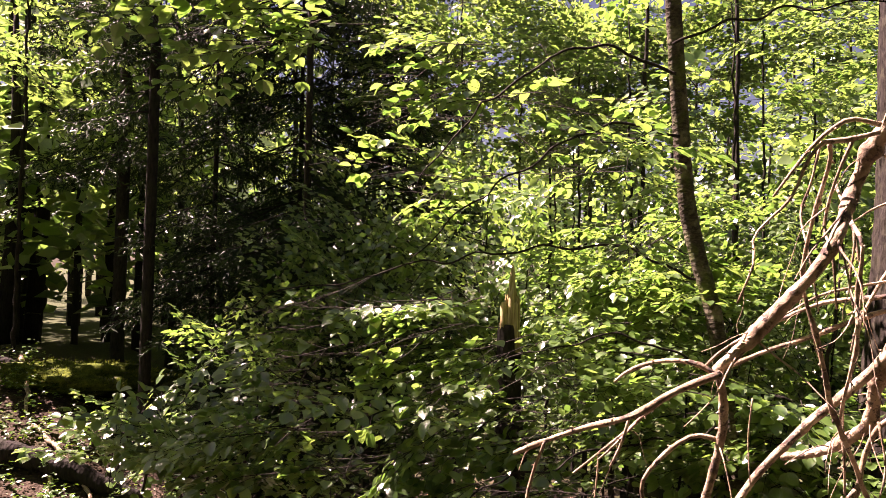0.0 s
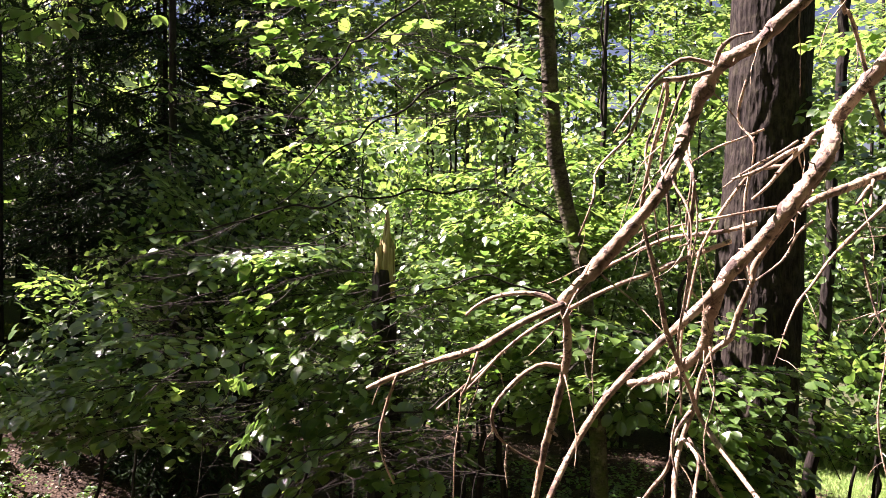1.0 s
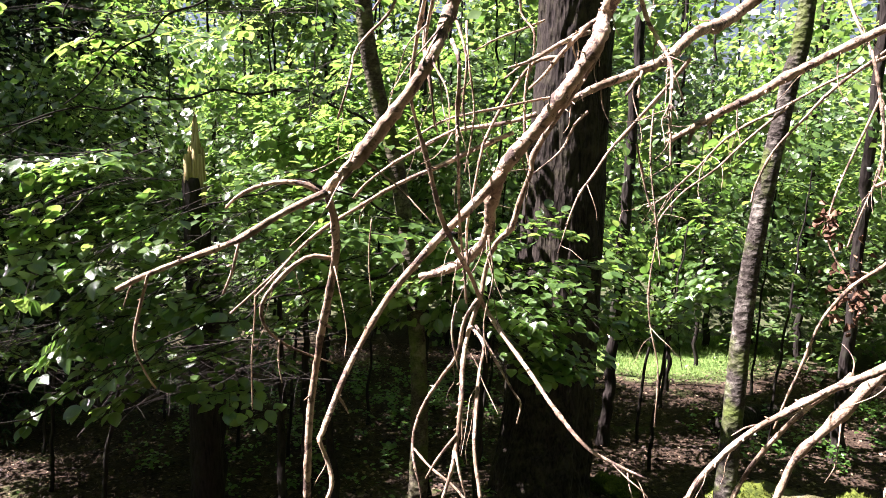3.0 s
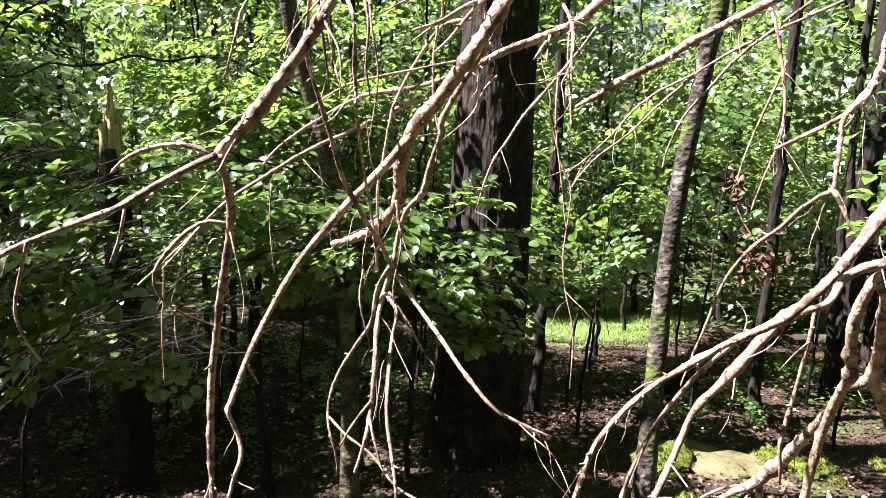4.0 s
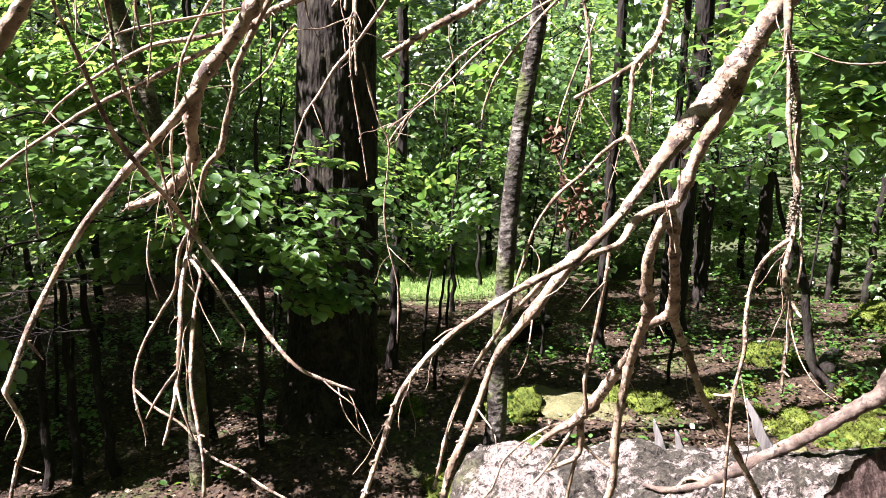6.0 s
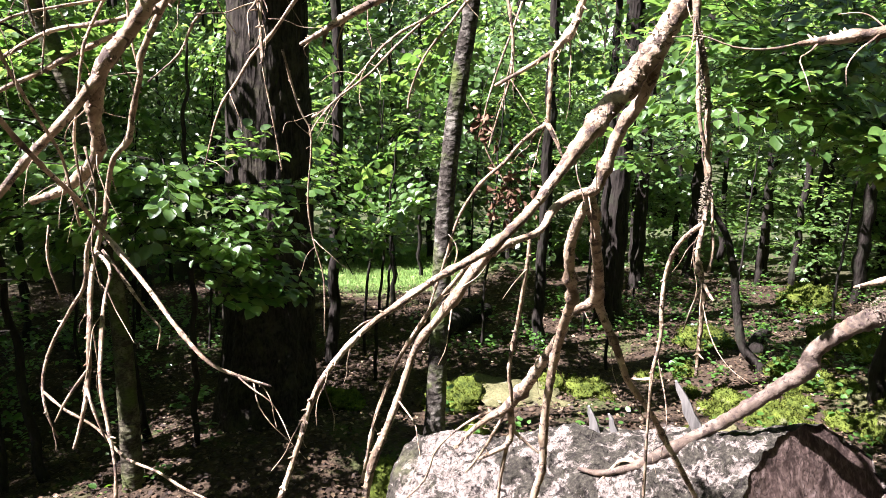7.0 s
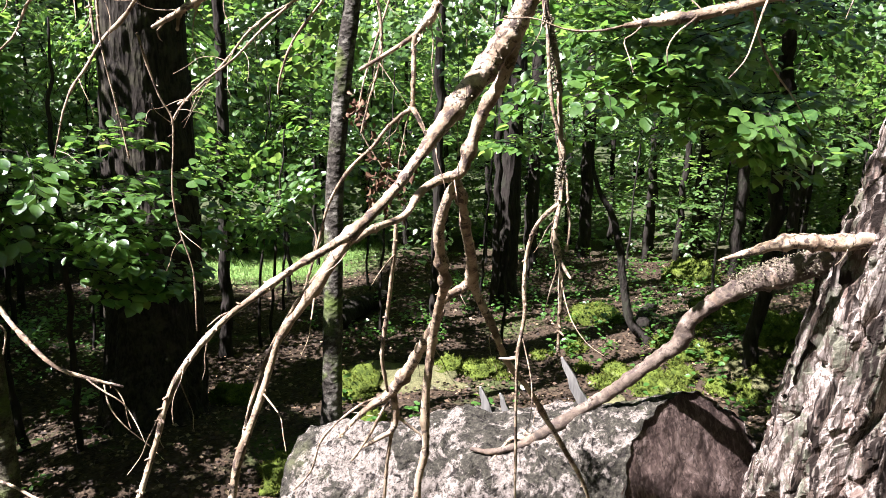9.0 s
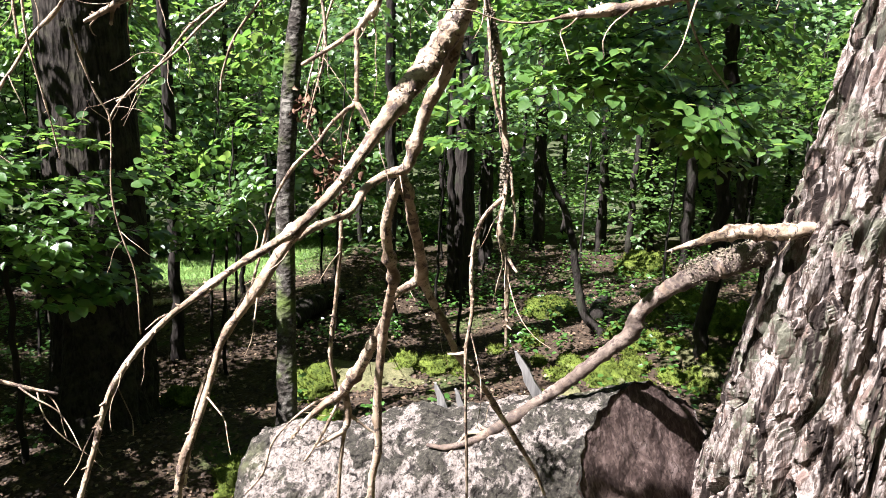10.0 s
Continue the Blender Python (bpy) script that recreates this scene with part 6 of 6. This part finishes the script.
def grass():
    rng = np.random.default_rng(89)
    n = 30000
    a, r = rng.uniform(0, 2 * math.pi, n), 1.65 * np.sqrt(rng.uniform(0, 1, n))
    x, y = 5.75 + r * np.cos(a), 8.7 + r * np.sin(a)
    P = np.array([(i, j, ground_z(i, j)) for i, j in zip(x, y)])
    D = rng.normal(0, 0.35, (n, 3)) + (0, 0, 1)
    thin = CARD * (0.12, 1, 2)
    tagged(piece("meadow_grass", leaf_mesh("meadow_grass", P, D, rng.normal(0, 1, (n, 3)), rng.uniform(0.025, 0.06, n), M_GRASS, thin, CARD_F)), "bright green grass of a sunlit clearing", "grass", kind="stuff")


grass()


# ---- small things on the floor ----
def mound(name, label, category, x, y, rx, ry, h, mat, group, seed, detail=4):
    """A low rounded lump, sunk a little into the ground."""
    bm = bmesh.new()
    bmesh.ops.create_icosphere(bm, subdivisions=detail, radius=1.0)
    for v in bm.verts:
        d = v.co.normalized()
        k = 1 + 0.42 * noise.noise(d * 1.7 + Vector((seed, 0, 0))) + 0.26 * noise.noise(d * 4 + Vector((0, seed, 0))) + 0.12 * noise.noise(d * 14 + Vector((0, 0, seed))) + 0.03 * noise.noise(d * 31)
        v.co = Vector((d.x * rx * k, d.y * ry * k, d.z * h * k))
    me = bpy.data.meshes.new(name)
    bm.to_mesh(me)
    bm.free()
    me.polygons.foreach_set("use_smooth", [True] * len(me.polygons))
    me.materials.append(mat)
    ob = tagged(new(name, me), label, category, group)
    ob.matrix_world = pose(x, y, ground_z(x, y) + h * 0.12, 0, 0, seed * 37)
    if mat == M_MOSS:                                        # short shoots all over the moss
        rng = np.random.default_rng(int(seed * 10))
        co = np.array([v.co for v in me.vertices if v.co.z > -0.1 * h])
        no = np.array([v.normal for v in me.vertices if v.co.z > -0.1 * h])
        pick = rng.integers(0, len(co), int(min(2600, 300 + 16000 * rx * ry)))
        P = co[pick] + rng.normal(0, 0.035 * rx, (len(pick), 3)) * (1, 1, 0.2) - no[pick] * 0.003
        piece("moss_fuzz", leaf_mesh("moss_fuzz", P, no[pick] + rng.normal(0, 0.45, (len(pick), 3)) + (0, 0, 0.25), rng.normal(0, 1, (len(pick), 3)), rng.uniform(0.010, 0.022, len(pick)) * (1 + 2.0 * min(0.6, rx)), M_MOSS_SHOOT, CARD * (0.45, 1, 2), CARD_F), ob, kind="stuff").matrix_parent_inverse = Matrix()
    return ob


for n, (x, y, r, h, m) in enumerate([
    (4.15, 3.72, 0.17, 0.11, 0), (4.32, 3.50, 0.15, 0.09, 0), (3.45, 3.95, 0.24, 0.15, 0), (2.75, 4.38, 0.17, 0.10, 0), (2.35, 3.15, 0.15, 0.12, 0), (3.02, 3.28, 0.11, 0.09, 0),
    (8.2, 3.8, 0.34, 0.2, 0), (6.85, 2.85, 0.26, 0.17, 0), (4.85, 2.40, 0.16, 0.12, 0), (5.05, 2.30, 0.12, 0.08, 0), (4.62, 2.62, 0.09, 0.08, 0), (5.35, 1.88, 0.10, 0.07, 0), (5.85, 1.85, 0.22, 0.15, 0),
    (4.9, 1.76, 0.08, 0.08, 0), (4.76, 1.46, 0.13, 0.14, 0), (5.45, 2.22, 0.14, 0.07, 0), (5.07, 1.78, 0.09, 0.07, 1), (6.2, 3.8, 0.22, 0.15, 0), (5.6, 2.72, 0.12, 0.09, 0), (5.3, 2.02, 0.09, 0.05, 1),
    (4.7, 2.05, 0.11, 0.07, 0), (5.0, 2.0, 0.10, 0.06, 0), (5.6, 1.6, 0.14, 0.10, 0), (5.2, 1.5, 0.10, 0.07, 0), (6.3, 2.3, 0.2, 0.12, 0), (4.45, 2.45, 0.10, 0.06, 1), (4.95, 2.75, 0.13, 0.07, 0)]):
    mound("mossy_stone" if m == 0 else "stone", "low stone covered with bright green moss" if m == 0 else "bare grey stone among moss and dead leaves", "stone", x, y, r, r * (0.75 + 0.3 * ((n * 37) % 10) / 10), h, M_MOSS if m == 0 else M_STONE, "stones on the forest floor", n + 0.5)

rng = random.Random(17)
for n in range(46):
    x, y = rng.uniform(4.2, 6.6), rng.uniform(1.25, 4.0)
    r = rng.uniform(0.035, 0.10)
    mound("moss_cushion", "small cushion of bright green moss among dead leaves", "moss", x, y, r, r * rng.uniform(0.6, 1.0), r * rng.uniform(0.5, 0.8), M_MOSS, "moss cushions", n + 40.5, 3)

mound("flat_stone", "flat pale stone half covered by moss in the sun", "stone", 3.80, 3.80, 0.48, 0.26, 0.06, M_STONE, "", 3.3)
mound("moss_bank", "sunlit mossy bank at the foot of the trees", "moss", -4.7, 8.5, 1.0, 0.6, 0.17, M_MOSS, "", 5.1)
mound("moss_bank", "sunlit mossy bank at the foot of the trees", "moss", -7.4, 9.2, 1.0, 0.8, 0.3, M_MOSS, "", 8.1)

for n, (a, b, r) in enumerate([((-5.4, 6.6), (-3.1, 6.9), 0.12), ((-4.4, 7.4), (-3.3, 6.6), 0.025), ((-3.9, 6.9), (-3.5, 5.8), 0.02), ((-7.2, 8.3), (-4.6, 8.3), 0.07), ((-5.3, 8.6), (-4.6, 7.6), 0.03), ((-4.9, 9.2), (-4.4, 8.2), 0.025), ((4.35, 5.3), (5.15, 5.55), 0.11), ((5.9, 3.1), (7.0, 3.6), 0.06), ((3.4, 7.0), (4.4, 6.9), 0.04)]):
    z = [ground_z(*q) + r * 0.8 for q in (a, b)]
    m = ((a[0] + b[0]) / 2, (a[1] + b[1]) / 2 + 0.06)
    ob = thing("fallen_branch", "dead branch lying on the forest floor", "branch", "fallen branches", at=(a[0], a[1], z[0]))
    limb("stem", [(*a, z[0], r), (*m, ground_z(*m) + r, r * 0.9), (*b, z[1], r * 0.6)], M_SHADEBARK if r > 0.05 else M_DEAD, ob, sides=10, wobble=0.03, seed=n)


def low_plants():
    rng = np.random.default_rng(99)
    P, D, U, S = [], [], [], []
    for cx, cy, rad, k in ((1.2, 6.7, 1.7, 260), (6.6, 4.4, 1.3, 150), (4.6, 5.0, 0.7, 50), (-1.5, 4.4, 1.4, 50), (7.6, 5.8, 1.6, 80), (2.6, 7.4, 1.0, 80), (-4.2, 7.2, 1.5, 240), (-2.9, 5.6, 1.3, 220), (-5.4, 7.6, 1.2, 140), (3.4, 3.2, 0.8, 10), (1.0, 4.2, 0.9, 8), (8.4, 3.0, 1.6, 150), (4.9, 2.2, 0.9, 22), (5.6, 2.9, 0.8, 34), (11.0, 6.0, 2.6, 110), (12.0, 3.0, 2.6, 120), (9.6, 8.0, 2.2, 80)):
        for _ in range(k):
            a, r = rng.uniform(0, 2 * math.pi), rad * math.sqrt(rng.uniform(0, 1))
            x, y = cx + r * math.cos(a), cy + r * math.sin(a)
            g = ground_z(x, y)
            h = rng.uniform(0.06, 0.24)
            for j in range(int(rng.integers(6, 14))):
                b = rng.uniform(0, 2 * math.pi)
                P.append((x + rng.normal(0, 0.03), y + rng.normal(0, 0.03), g + h * rng.uniform(0.3, 1)))
                D.append((math.cos(b), math.sin(b), rng.uniform(-0.3, 0.5)))
                U.append(rng.normal(0, 0.3, 3) + (0, 0, 1))
                S.append(rng.uniform(0.022, 0.052) * (1.9 if cx > 9 else 1))
    tagged(piece("undergrowth", leaf_mesh("undergrowth", P, D, U, S, M_PLANT)), "low green plants growing on the forest floor", "plants", kind="stuff")


low_plants()

# withered leaves caught on a twig
withered = thing("withered_twig", "hanging twig with a cluster of withered brown leaves", "twig", at=(1.875, 1.752, 1.515))
limb("stem", [(1.919, 1.756, 2.054, 0.004), (1.819, 1.806, 1.704, 0.003), (1.875, 1.752, 1.515, 0.002)], M_DEAD, withered, sides=6)
rng = np.random.default_rng(5)
P = np.concatenate([rng.normal(0, 0.035, (80, 3)) * (1, 1, 1.7) + (1.875, 1.752, 1.515), rng.normal(0, 0.022, (30, 3)) * (1, 1, 1.5) + (1.819, 1.806, 1.704)])
curled = LEAF * (0.8, 1, 4)
piece("dead_leaves", leaf_mesh("dead_leaves", P, rng.normal(0, 0.6, (110, 3)) - (0, 0, 0.8), rng.normal(0, 1, (110, 3)), rng.uniform(0.014, 0.03, 110), M_WITHERED, curled), withered, "curled brown dead leaves", kind="stuff")
